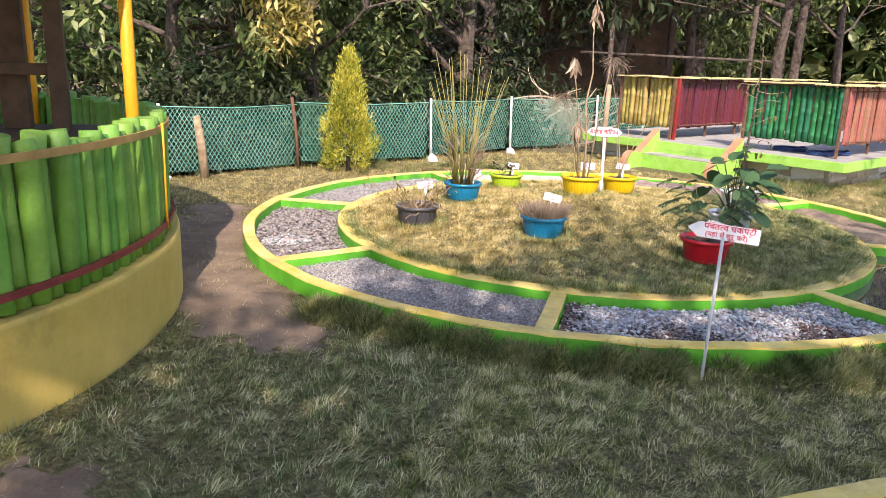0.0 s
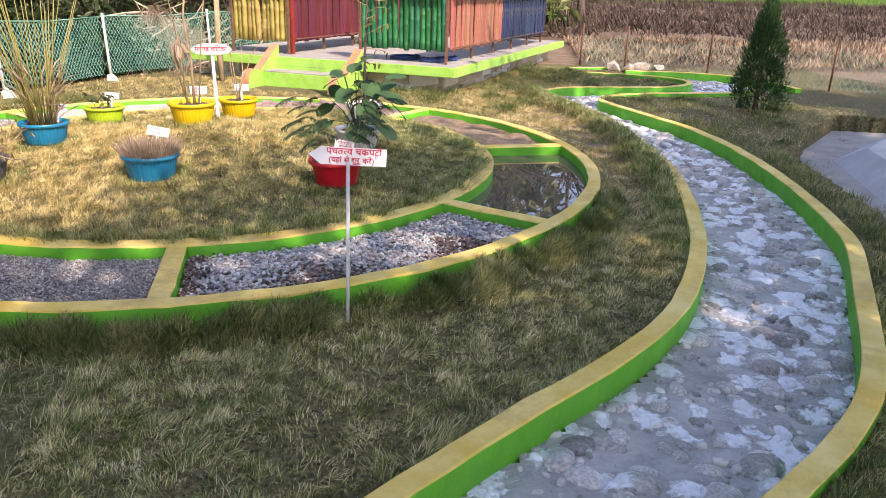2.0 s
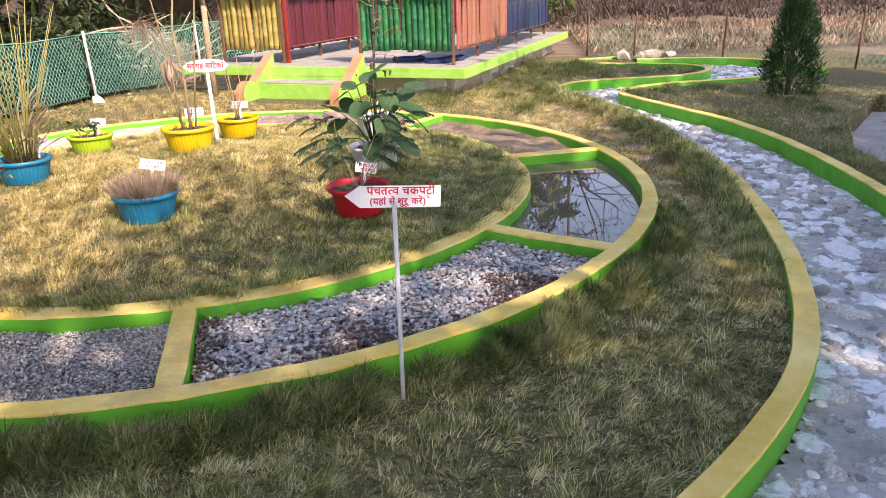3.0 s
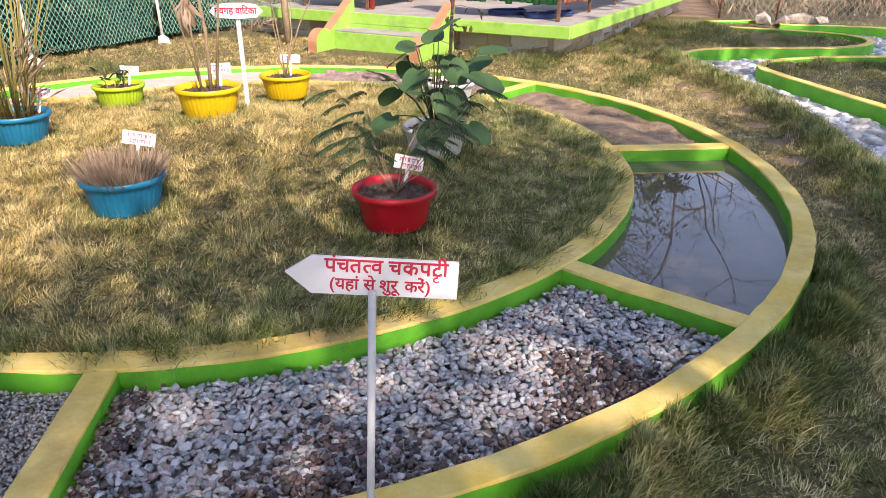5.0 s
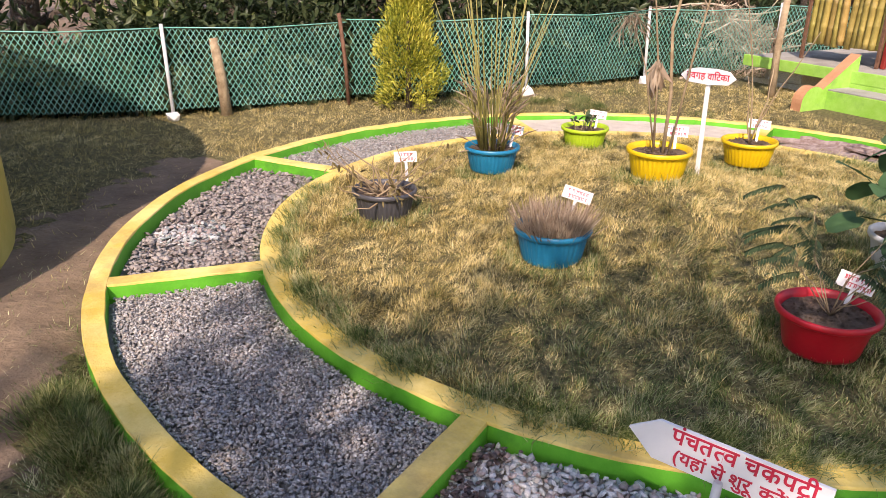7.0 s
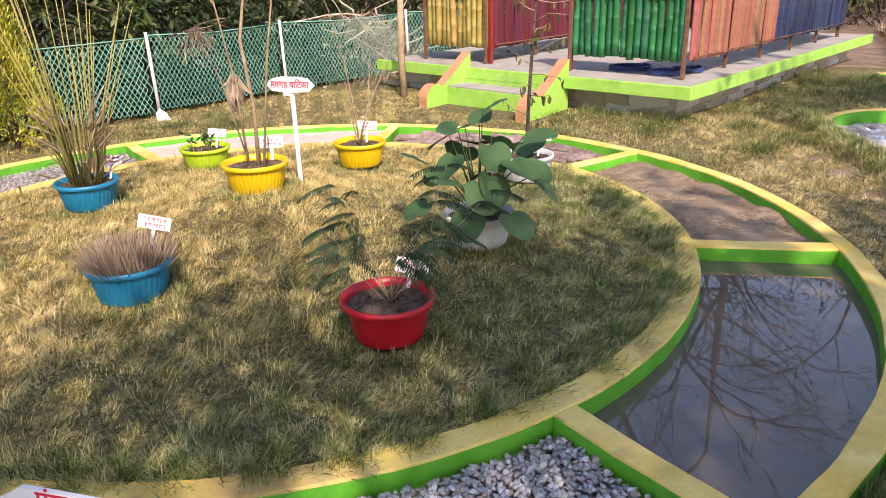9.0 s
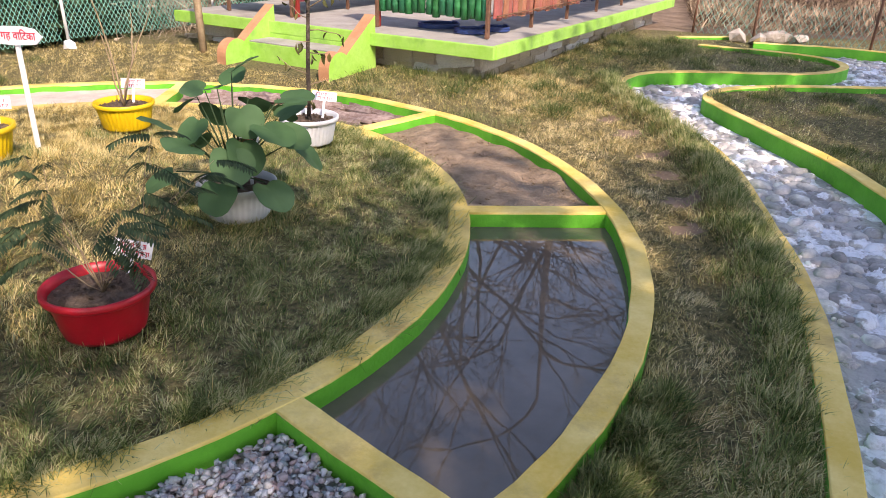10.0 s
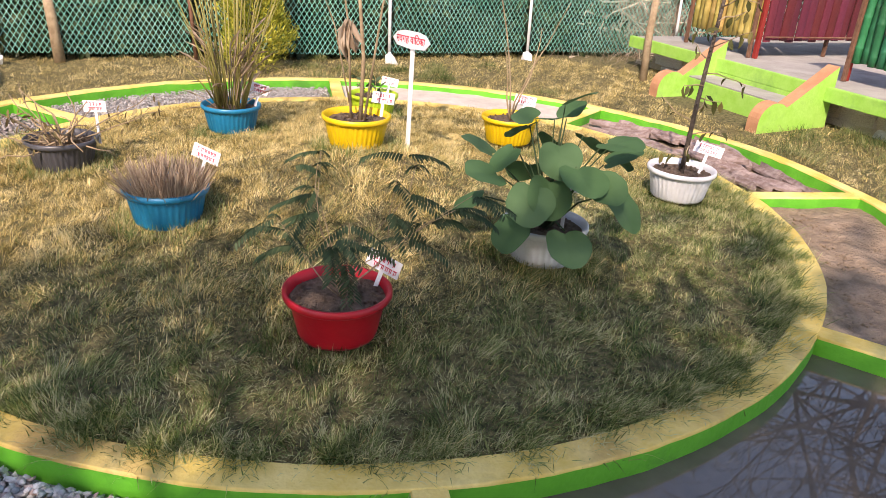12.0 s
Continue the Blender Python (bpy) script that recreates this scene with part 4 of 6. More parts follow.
def net(a, b, z0, z1, pitch, width, sag, rng):
    """Crossing flat strands between two plan points, as numpy ribbons; each strand in short bent pieces."""
    ax, ay = a
    L = math.hypot(b[0] - ax, b[1] - ay)
    ux, uy = (b[0] - ax) / L, (b[1] - ay) / L
    H, vs, fs = z1 - z0, [], []
    seg = 6
    for sgn in (1, -1):
        s0 = np.arange(-H * 0.62, L + H * 0.62, pitch)
        for s in s0:
            t = np.linspace(0, 1, seg + 1)
            x = s + sgn * (t - 0.5) * H * 0.62
            ok = (x >= 0) & (x <= L)
            if ok.sum() < 2:
                continue
            x, t = x[ok], t[ok]
            z = z0 + t * H - sag * 4 * (x / L) * (1 - x / L) * (0.3 + t)
            off = 0.012 * np.sin(x * 5.1 + t * 3) + (0.002 if sgn > 0 else -0.002)
            px, py = ax + ux * x - uy * off, ay + uy * x + ux * off
            base = sum(len(q) for q in vs)
            w = width / 2 / math.sin(math.atan2(1, 0.62))
            left = np.c_[px - ux * w, py - uy * w, z]
            right = np.c_[px + ux * w, py + uy * w, z]
            vs.append(np.concatenate([left, right]))
            k = len(x)
            i = np.arange(k - 1) + base
            fs.append(np.stack([i, i + k, i + k + 1, i + 1], -1))
    return np.concatenate(vs), np.concatenate(fs)


rng = np.random.default_rng(3)
for a, b in zip(FENCE, FENCE[1:]):
    v, f = net(a, b, gz(*a) + 0.09, gz(*a) + 0.83, 0.052, 0.0062, 0.03, rng)
    tagged(soup("net", v, f, M_NET, fence), kind="stuff")
    part("top_wire", tube(bmesh.new(), [(a[0], a[1], gz(*a) + 0.835), ((a[0] + b[0]) / 2, (a[1] + b[1]) / 2, gz(*a) + 0.805), (b[0], b[1], gz(*a) + 0.835)], 0.006, 5), M_NET, fence)


def footing(seed):
    v, f = stone_shape(seed, 0.7)
    bm = bmesh.new()
    vv = [bm.verts.new(p * 0.22) for p in v]
    for q in f:
        bm.faces.new([vv[i] for i in q])
    return bm


for k, (px, py) in enumerate(((-4.72, 5.22), (-2.62, 8.18), (-1.87, 9.68), (-0.8, 11.3), (-7.55, 2.05))):
    z = gz(px, py)
    post = part("fence_post", tube(bmesh.new(), [(px, py, z - 0.05), (px - 0.02, py, z + 0.87)], 0.017, 8), M_PIPE, fence, "grey steel pipe post")
    ob = part("footing", footing(k), M_WHITE, post, "white painted concrete footing")
    ob.matrix_basis = pose(px + 0.02, py - 0.02, z + 0.04, 0, 0, k * 50)
for px, py, h, m in ((-3.86, 6.7, 0.9, M_RUST), (-4.5, 5.66, 0.72, M_TWIG)):
    z = gz(px, py)
    part("fence_post", tube(bmesh.new(), [(px, py, z - 0.05), (px - 0.02, py - 0.01, z + h * 0.5), (px - 0.07, py - 0.02, z + h)], [0.02 if m is M_RUST else 0.055, 0.02 if m is M_RUST else 0.05, 0.02 if m is M_RUST else 0.042], 8), m, fence)
p0 = gz(-0.42, 9.62)
log = part("log_post", tube(bmesh.new(), [(-0.42, 9.62, p0 - 0.05), (-0.44, 9.63, p0 + 0.5), (-0.43, 9.66, p0 + 1.1)], [0.042, 0.038, 0.033], 9), M_TWIG)
tagged(log, "rough wooden log post by the stairs", "post")

# ---- plants and pots ----
M_POTSOIL = mat("pot_soil", (0.1, 0.07, 0.048), (0.24, 0.17, 0.12), 22, 0.95, 1.0, 70, bump_d=0.02)
POTC = {"blue": (0.0, 0.19, 0.36), "grey": (0.07, 0.07, 0.08), "lime": (0.42, 0.62, 0.03), "yellow": (0.75, 0.5, 0.01), "red": (0.5, 0.01, 0.022), "white": (0.66, 0.68, 0.7)}
POTM = {k: plastic(k + "_plastic", c) for k, c in POTC.items()}


def pot(colour, x, y, z, what, lean=0.0):
    """A fluted plastic tub with soil; z is its rim height. Returns the thing."""
    ob = empty("plant_pot", x, y, z - 0.165, (x * 37 + y * 91) % 60)
    tagged(ob, f"{colour} fluted plastic tub {what}", "plant pot", group="pots on the ring lawn")
    smooth_wall = colour == "red"
    prof = [(0.128, 0.0, 0), (0.133, 0.012, 1), (0.158, 0.13, 1), (0.162, 0.136, 0), (0.176, 0.138, 0), (0.18, 0.146, 0), (0.179, 0.162, 0), (0.174, 0.165, 0), (0.166, 0.163, 0), (0.160, 0.14, 0), (0.155, 0.12, 0)]
    bm = lathe(prof, 144, 0 if smooth_wall else 0.006, 36)
    part("tub", bm, POTM[colour], ob)
    bm = bmesh.new()
    rings = [[bm.verts.new((r * math.cos(a), r * math.sin(a), 0.132 + 0.012 * noise.noise((r * 40 * math.cos(a) + x * 9, r * 40 * math.sin(a), y)))) for a in np.arange(24) * math.pi / 12] for r in (0.157, 0.12, 0.08, 0.04)]
    for r0, r1 in zip(rings, rings[1:]):
        for k in range(24):
            bm.faces.new((r0[k], r0[(k + 1) % 24], r1[(k + 1) % 24], r1[k])).smooth = True
    bm.faces.new(rings[-1])
    part("soil", bm, M_POTSOIL, ob)
    rg = np.random.default_rng(int(abs(x * 700 + y * 310)))
    a, r = rg.uniform(0, 6.283, 150), 0.148 * np.sqrt(rg.uniform(0, 1, 150))
    scatter("topsoil", [stone_shape(70 + k, 0.6) for k in range(4)], np.c_[r * np.cos(a), r * np.sin(a), 0.134 + rg.uniform(0, 0.006, 150)], rg.uniform(0.006, 0.028, 150), rg, M_POTSOIL, ob)
    return ob


def label_card(x, y, z, face, tilt, roll, gz0, w=0.125, h=0.06):
    """A small white card on a stick, with two short red lines that cannot be read."""
    ob = empty("plant_label", x, y, z)
    ob.matrix_basis = pose(x, y, z, 90 - tilt, 0, face) @ pose(0, 0, 0, 0, 0, roll)
    tagged(ob, "small white plant label with red writing", "plant label", group="plant labels")
    card = part("card", boxed(-w / 2, w / 2, -h / 2, h / 2, -0.002, 0.002, 0.001), M_SIGN, ob)
    part("stick", boxed(-0.008, 0.008, -h / 2 - (z - gz0), -h / 2 + 0.01, -0.006, -0.002, 0.001), M_SIGN, ob)
    bm = bmesh.new()
    rg = np.random.default_rng(int(abs(x * 1000)) + 1)
    for row, y0 in ((0, 0.009), (1, -0.016)):
        px = -w * 0.36 + 0.01 * row
        while px < w * 0.32:
            k = rg.uniform(0.008, 0.016)
            box(bm, px, px + k, y0 + 0.008, y0 + 0.011, 0.0021, 0.003)
            box(bm, px + k * 0.3, px + k * 0.3 + 0.003, y0 - 0.006, y0 + 0.008, 0.0021, 0.003)
            if rg.random() < 0.7:
                box(bm, px + k * 0.75, px + k * 0.75 + 0.0025, y0 - 0.004, y0 + 0.008, 0.0021, 0.003)
            px += k + rg.uniform(0.0, 0.007)
    part("writing", bm, M_RED, card)
    return ob


M_REED = leaf_mat("reed_stems", (0.16, 0.2, 0.04), (0.34, 0.3, 0.1), (0.5, 0.4, 0.2), light=0.15)
M_STRAW = leaf_mat("dry_straw", (0.28, 0.2, 0.14), (0.42, 0.32, 0.23), (0.55, 0.45, 0.34), light=0.2)
M_ROUND = leaf_mat("round_leaves", (0.04, 0.1, 0.035), (0.065, 0.14, 0.055), (0.11, 0.2, 0.09), 0.65, 3, 0.25)
M_FERN = leaf_mat("fern_leaves", (0.03, 0.06, 0.025), (0.05, 0.085, 0.035), (0.08, 0.11, 0.05), 0.6, 3, 0.25)
M_DEAD = leaf_mat("withered_leaves", (0.12, 0.09, 0.04), (0.25, 0.19, 0.08), (0.4, 0.33, 0.15), 0.7, 4, 0.25)


def stems(name, ob, lines, radius, material, n=5):
    for pts_ in lines:
        k = len(pts_)
        last = part(name, tube(bmesh.new(), pts_, [radius * (1 - 0.6 * i / (k - 1)) for i in range(k)], n), material, ob)
    return last


def branch(p, d, length, rng, bend=0.25, k=6):
    """A wandering line of k points."""
    out, p, d = [tuple(p)], Vector(p), Vector(d).normalized()
    for _ in range(k - 1):
        d = (d + Vector(rng.normal(0, bend, 3).tolist())).normalized()
        p = p + d * (length / (k - 1))
        out.append(tuple(p))
    return out


def leaf_verts(L, W, fold, droop):
    """An elongated folded leaf pointing along +x: verts and triangles."""
    v = np.array([(0, 0, 0), (0.35 * L, W / 2, fold * W - droop * 0.12 * L), (0.75 * L, W * 0.36, fold * W * 0.8 - droop * 0.5 * L), (L, 0, -droop * L), (0.75 * L, -W * 0.36, fold * W * 0.8 - droop * 0.5 * L), (0.35 * L, -W / 2, fold * W - droop * 0.12 * L), (0.5 * L, 0, -droop * 0.25 * L)])
    f = np.array([(0, 6, 1), (1, 6, 2), (2, 6, 3), (3, 6, 4), (4, 6, 5), (5, 6, 0)])
    return v, f


def spread_leaves(name, at, way, size, rng, shape, material, ob=None, spin=1.0):
    """Copies of one leaf at points, each pointing along its way, joined in one mesh."""
    v, f = shape
    n = len(at)
    w = way / np.linalg.norm(way, axis=1, keepdims=True)
    up = np.tile([0.0, 0, 1], (n, 1)) + rng.normal(0, spin * 0.5, (n, 3))
    s = np.cross(up, w)
    s /= np.linalg.norm(s, axis=1, keepdims=True) + 1e-9
    u = np.cross(w, s)
    P = at[:, None] + size[:, None, None] * (v[None, :, :1] * w[:, None] + v[None, :, 1:2] * s[:, None] + v[None, :, 2:] * u[:, None])
    F = f[None] + (np.arange(n) * len(v))[:, None, None]
    return soup(name, P.reshape(-1, 3), F.reshape(-1, 3), material, ob)


# grey tub with twigs
rng = np.random.default_rng(101)
ob = pot("grey", -1.177, 4.058, 0.372, "holding dry bare twigs")
tw = [branch((rng.normal(0, 0.04), rng.normal(0, 0.04), 0.13), (rng.normal(0, 0.9), rng.normal(0, 0.9), rng.uniform(0.15, 0.9)), rng.uniform(0.15, 0.38), rng, 0.35) for _ in range(26)]
stems("twig", ob, tw, 0.006, M_TWIG)
long_ = [branch((0, 0, 0.13), (math.cos(a), math.sin(a), 0.45), 0.55, rng, 0.15, 7) for a in (0.4, 0.9, 2.8, 3.6, 5.4)]
stems("long_twig", ob, long_, 0.005, M_TWIG)
at = np.array([p for l in long_ for p in l[2:]])
spread_leaves("withered_foliage", np.repeat(at, 4, 0) + rng.normal(0, 0.02, (len(at) * 4, 3)), rng.normal(0, 1, (len(at) * 4, 3)) + [0, 0, -1.2], rng.uniform(0.03, 0.06, len(at) * 4), rng, leaf_verts(1, 0.3, 0.1, 0.2), M_DEAD, ob)
# blue tub with stubble
ob = pot("blue", -0.102, 3.979, 0.41, "full of dry grass stubble")
n = 900
a, r = rng.uniform(0, 6.28, n), 0.155 * np.sqrt(rng.uniform(0, 1, n))
at = np.c_[r * np.cos(a), r * np.sin(a), np.full(n, 0.12)]
spread_leaves("dry_foliage", at, np.c_[np.cos(a) * r * 4, np.sin(a) * r * 4, np.ones(n) * 1.2] + rng.normal(0, 0.22, (n, 3)), rng.uniform(0.08, 0.17, n), rng, leaf_verts(1, 0.035, 0.3, 0.05), M_STRAW, ob)
# blue tub with reeds
ob = pot("blue", -1.122, 5.08, 0.419, "with a tall clump of reeds")
rl = []
for k in range(46):
    a, h = rng.uniform(0, 6.28), rng.uniform(0.35, 1.0) if k > 16 else rng.uniform(0.95, 1.25)
    l = rng.uniform(0.04, 0.36)
    b0 = (0.075 * math.cos(a), 0.075 * math.sin(a), 0.12)
    rl.append([b0, (b0[0] + l * 0.4 * math.cos(a), b0[1] + l * 0.4 * math.sin(a), 0.12 + h * 0.5), (b0[0] + l * math.cos(a), b0[1] + l * math.sin(a), 0.12 + h)])
stems("reed", ob, rl, 0.0055, M_REED, 5)
n = 80
a = rng.uniform(0, 6.28, n)
spread_leaves("dry_foliage", np.c_[0.07 * np.cos(a), 0.07 * np.sin(a), rng.uniform(0.12, 0.5, n)], np.c_[np.cos(a), np.sin(a), rng.uniform(0.3, 2.4, n)], rng.uniform(0.12, 0.3, n), rng, leaf_verts(1, 0.05, 0.2, 0.25), M_STRAW, ob)
# lime tub with small seedlings
ob = pot("lime", -1.004, 6.223, 0.358, "with a few small seedlings")
tw = [branch((rng.normal(0, 0.06), rng.normal(0, 0.06), 0.13), (rng.normal(0, 0.3), rng.normal(0, 0.3), 1), rng.uniform(0.06, 0.16), rng, 0.2) for _ in range(7)]
stems("twig", ob, tw, 0.004, M_TWIG)
at = np.array([l[-1] for l in tw for _ in range(5)])
spread_leaves("foliage", at, rng.normal(0, 1, (len(at), 3)), rng.uniform(0.03, 0.07, len(at)), rng, leaf_verts(1, 0.5, 0.1, 0.2), M_FERN, ob)
# yellow tub with a tall withered plant
ob = pot("yellow", -0.009, 5.037, 0.579, "with a tall withered plant")
main = [(0.02, 0, 0.12), (0.03, 0.01, 0.45), (0.0, 0.02, 0.8), (0.05, 0.03, 1.05), (0.02, 0.02, 1.35), (0.02, 0.0, 1.66)]
side = [(-0.03, 0.01, 0.12), (-0.05, 0.03, 0.6), (-0.1, 0.04, 0.95), (-0.14, 0.03, 1.16)]
thin = [(0.04, -0.03, 0.12), (0.12, -0.02, 0.7), (0.2, 0.0, 1.1), (0.25, 0.0, 1.17)]
stems("stem", ob, [main], 0.011, M_TWIG, 8)
stems("thin_stem", ob, [side, thin], 0.007, M_TWIG, 6)
at = np.concatenate([np.tile(main[-1], (12, 1)) - np.c_[np.zeros((12, 2)), np.linspace(0, 0.18, 12)], np.tile(side[-1], (12, 1)), np.tile((-0.06, 0.03, 0.62), (14, 1))])
m_ = len(at)
spread_leaves("withered_foliage", at + rng.normal(0, 0.012, (m_, 3)), rng.normal(0, 0.28, (m_, 3)) + [0, 0, -0.9], rng.uniform(0.08, 0.19, m_), rng, leaf_verts(1, 0.24, 0.4, 0.35), M_STRAW, ob)
# two feathery dry plumes
for tip, n in (((0.25, 0.0, 1.17), 90), ((-0.22, 0.03, 0.86), 60)):
    a = rng.uniform(0, 6.283, n)
    spread_leaves("plume", np.array([tip]) + rng.normal(0, 0.012, (n, 3)), np.c_[np.cos(a) * 0.75, np.sin(a) * 0.75, rng.uniform(-0.9, 0.35, n)], rng.uniform(0.06, 0.17, n), rng, leaf_verts(1, 0.022, 0.2, 0.6), M_STRAW, ob)
stems("thin_stem", ob, [[(-0.02, 0.02, 0.12), (-0.12, 0.03, 0.6), (-0.22, 0.03, 0.86)]], 0.005, M_TWIG, 6)
# yellow tub with thin bare stems
ob = pot("yellow", 0.199, 6.185, 0.438, "with thin bare stems")
tw = [branch((0, 0, 0.13), (d, e, 1), L, rng, 0.1, 7) for d, e, L in ((0.05, 0, 1.1), (0.3, 0.2, 0.6), (-0.3, 0.1, 0.45), (0.1, -0.2, 0.8))]
stems("bare_stem", ob, tw, 0.006, M_TWIG)
# red tub with a feathery plant
ob = pot("red", 1.082, 3.847, 0.396, "with a feathery leaved shrub")
fr = []
for k in range(10):
    a = k * 0.63 + rng.uniform(-0.3, 0.3)
    fr.append(branch((0.01, 0, 0.13), (math.cos(a) * 0.6, math.sin(a) * 0.6, rng.uniform(0.6, 1.7)), rng.uniform(0.32, 0.6), rng, 0.2, 7))
stems("stem", ob, fr, 0.0026, M_TWIG)
at, way = [], []
for l in fr:
    for p, q in zip(l[3:], l[4:]):
        p, q = np.array(p), np.array(q)
        out = np.array((q[0] - p[0], q[1] - p[1], 0.0))
        out /= np.linalg.norm(out) + 1e-9
        # a frond: leaflets in two rows along a drooping rib
        for rep in range(2 if q[2] > 0.3 else 0):
            rib = out * rng.uniform(0.3, 1) + rng.normal(0, 0.5, 3) * [1, 1, 0.2]
            rib /= np.linalg.norm(rib) + 1e-9
            sdw = np.array((-rib[1], rib[0], 0))
            for t in np.linspace(0.1, 1, 13):
                c = q + rib * t * 0.13 + [0, 0, -0.05 * t * t]
                for sg in (1, -1):
                    at.append(c)
                    way.append(sdw * sg + rib * 0.35 + [0, 0, -0.75])
spread_leaves("foliage", np.array(at), np.array(way), rng.uniform(0.024, 0.035, len(at)), rng, leaf_verts(1, 0.3, 0.1, 0.1), M_FERN, ob, 0.2)
# white tub with large round leaves
ob = pot("white", 1.255, 4.87, 0.405, "with large round green leaves")


def round_leaf():
    """A broad heart-shaped blade, creased along its midrib, with a wavy rim that curls under at the tip."""
    n, rings, f = 20, ((0.4, 0.0), (0.72, 0.0), (1.0, 0.0)), []
    v = [(0.36, 0.0, 0.0)]
    for rr, _ in rings:
        for i in range(n):
            a = 2 * math.pi * i / n
            rim = 0.5 * (1 + 0.1 * math.cos(a) - 0.42 * max(0.0, math.cos(a - math.pi)) ** 6 + 0.03 * math.sin(a * 5))
            px, py = 0.36 + rr * rim * math.cos(a) * 1.12, rr * rim * math.sin(a) * 1.08
            v.append((px, py, 0.16 * abs(py) - 0.3 * max(0.0, px - 0.45) ** 2 - 0.16 * py * py + 0.014 * rr * math.sin(a * 7)))
    for i in range(n):
        f.append((0, 1 + i, 1 + (i + 1) % n))
        for k in (0, 1):
            p, q = 1 + k * n, 1 + (k + 1) * n
            f += [(p + i, q + i, q + (i + 1) % n), (p + i, q + (i + 1) % n, p + (i + 1) % n)]
    return np.array(v), np.array(f)


RL = round_leaf()
for k_, (a, hgt, rad_, sz) in enumerate(((0.3, 0.30, 0.2, 0.19), (1.1, 0.38, 0.15, 0.17), (1.9, 0.32, 0.22, 0.2), (2.7, 0.4, 0.16, 0.16), (3.4, 0.28, 0.24, 0.19), (4.1, 0.36, 0.18, 0.16), (4.8, 0.25, 0.22, 0.2), (5.5, 0.33, 0.2, 0.21), (6.0, 0.42, 0.22, 0.19), (2.3, 0.2, 0.26, 0.19), (0.0, 0.52, 0.02, 0.16), (1.5, 0.45, 0.08, 0.14), (3.0, 0.44, 0.1, 0.13), (5.05, 0.27, 0.17, 0.2), (5.8, 0.3, 0.22, 0.2), (6.2, 0.22, 0.26, 0.22), (4.2, 0.26, 0.26, 0.19), (4.5, 0.1, 0.2, 0.19), (5.4, 0.08, 0.22, 0.2), (3.6, 0.12, 0.26, 0.18), (2.0, 0.42, 0.16, 0.17), (5.2, 0.4, 0.12, 0.18), (0.8, 0.34, 0.24, 0.18))):
    tip = Vector((rad_ * math.cos(a), rad_ * math.sin(a), 0.13 + hgt))
    stalk = stems("leaf_stalk", ob, [[(0, 0, 0.12), tuple(tip * 0.5 + Vector((0, 0, 0.1))), tuple(tip)]], 0.006, M_FERN)
    way = np.array([[math.cos(a), math.sin(a), (rng.uniform(-1.3, -0.3) if hgt < 0.42 else rng.uniform(0.4, 1.6)) if k_ % 4 else rng.uniform(-0.2, 0.6)]])
    spread_leaves("leaf", np.array([tip]), way, np.array([sz * 0.86]), rng, RL, M_ROUND, stalk, 0.3)
n = 5
spread_leaves("dead_leaf", np.tile((0.02, 0.0, 0.36), (n, 1)), rng.normal(0, 1, (n, 3)) + [0, 0, -0.8], rng.uniform(0.08, 0.12, n), rng, leaf_verts(1, 0.5, 0.3, 0.2), M_DEAD, ob)
# white tub with a thin dark sapling
ob = pot("white", 1.355, 6.1, 0.405, "with a thin withering sapling")
trunk_ = [(0, 0, 0.1), (0.01, 0, 0.5), (0.03, 0.01, 0.9), (0.05, 0.02, 1.25), (0.04, 0.02, 1.5)]
stems("trunk", ob, [trunk_], 0.014, M_TRUNK, 7)
tw = [branch((0.01 + 0.03 * h, 0, 0.12 + h), (math.cos(a), math.sin(a), rng.uniform(-0.2, 0.35)), rng.uniform(0.1, 0.26), rng, 0.18, 5) for h, a in zip(np.linspace(0.1, 1.3, 20), rng.uniform(0, 6.28, 20))]
stems("twig", ob, tw, 0.004, M_TWIG)
at = np.array([p for l in tw for p in l[2:]])
spread_leaves("foliage", at, rng.normal(0, 0.5, (len(at), 3)) + [0, 0, -0.9], rng.uniform(0.035, 0.075, len(at)), rng, leaf_verts(1, 0.42, 0.3, 0.2), leaf_mat("withering_leaves", (0.05, 0.06, 0.02), (0.12, 0.12, 0.04), (0.25, 0.2, 0.07)), ob)
for x, y, z, face, tilt, roll, w in ((-1.191, 4.264, 0.50, 30, 5, 4, 0.13), (-0.083, 4.176, 0.511, 20, 12, -14, 0.14), (1.139, 4.005, 0.449, 14, 12, -14, 0.13), (0.017, 5.209, 0.642, 18, 15, 0, 0.13), (0.216, 6.316, 0.518, 18, 20, -4, 0.14), (-0.963, 6.35, 0.43, 22, 20, -6, 0.13), (-1.063, 5.255, 0.495, 26, 20, -10, 0.12), (1.43, 6.24, 0.49, 12, 30, -8, 0.15), (1.3, 4.93, 0.56, 12, 10, 3, 0.11)):
    label_card(x, y, z, face, tilt, roll, 0.33 if z < 0.6 else 0.5, w)

# ---- signs ----


def glyphs(body, size):
    """The built-in font's outlines for a run of letters, as a bmesh."""
    c = bpy.data.curves.new("lettering", "FONT")
    c.body, c.size, c.extrude, c.bevel_depth, c.bevel_resolution = body, size, 0.0003, size * 0.02, 0
    t = new("lettering", c)
    bpy.context.view_layer.update()
    bm = bmesh.new()
    me = bpy.data.meshes.new_from_object(t.evaluated_get(bpy.context.evaluated_depsgraph_get()))
    bm.from_mesh(me)
    bpy.data.objects.remove(t)
    bpy.data.meshes.remove(me)
    return bm


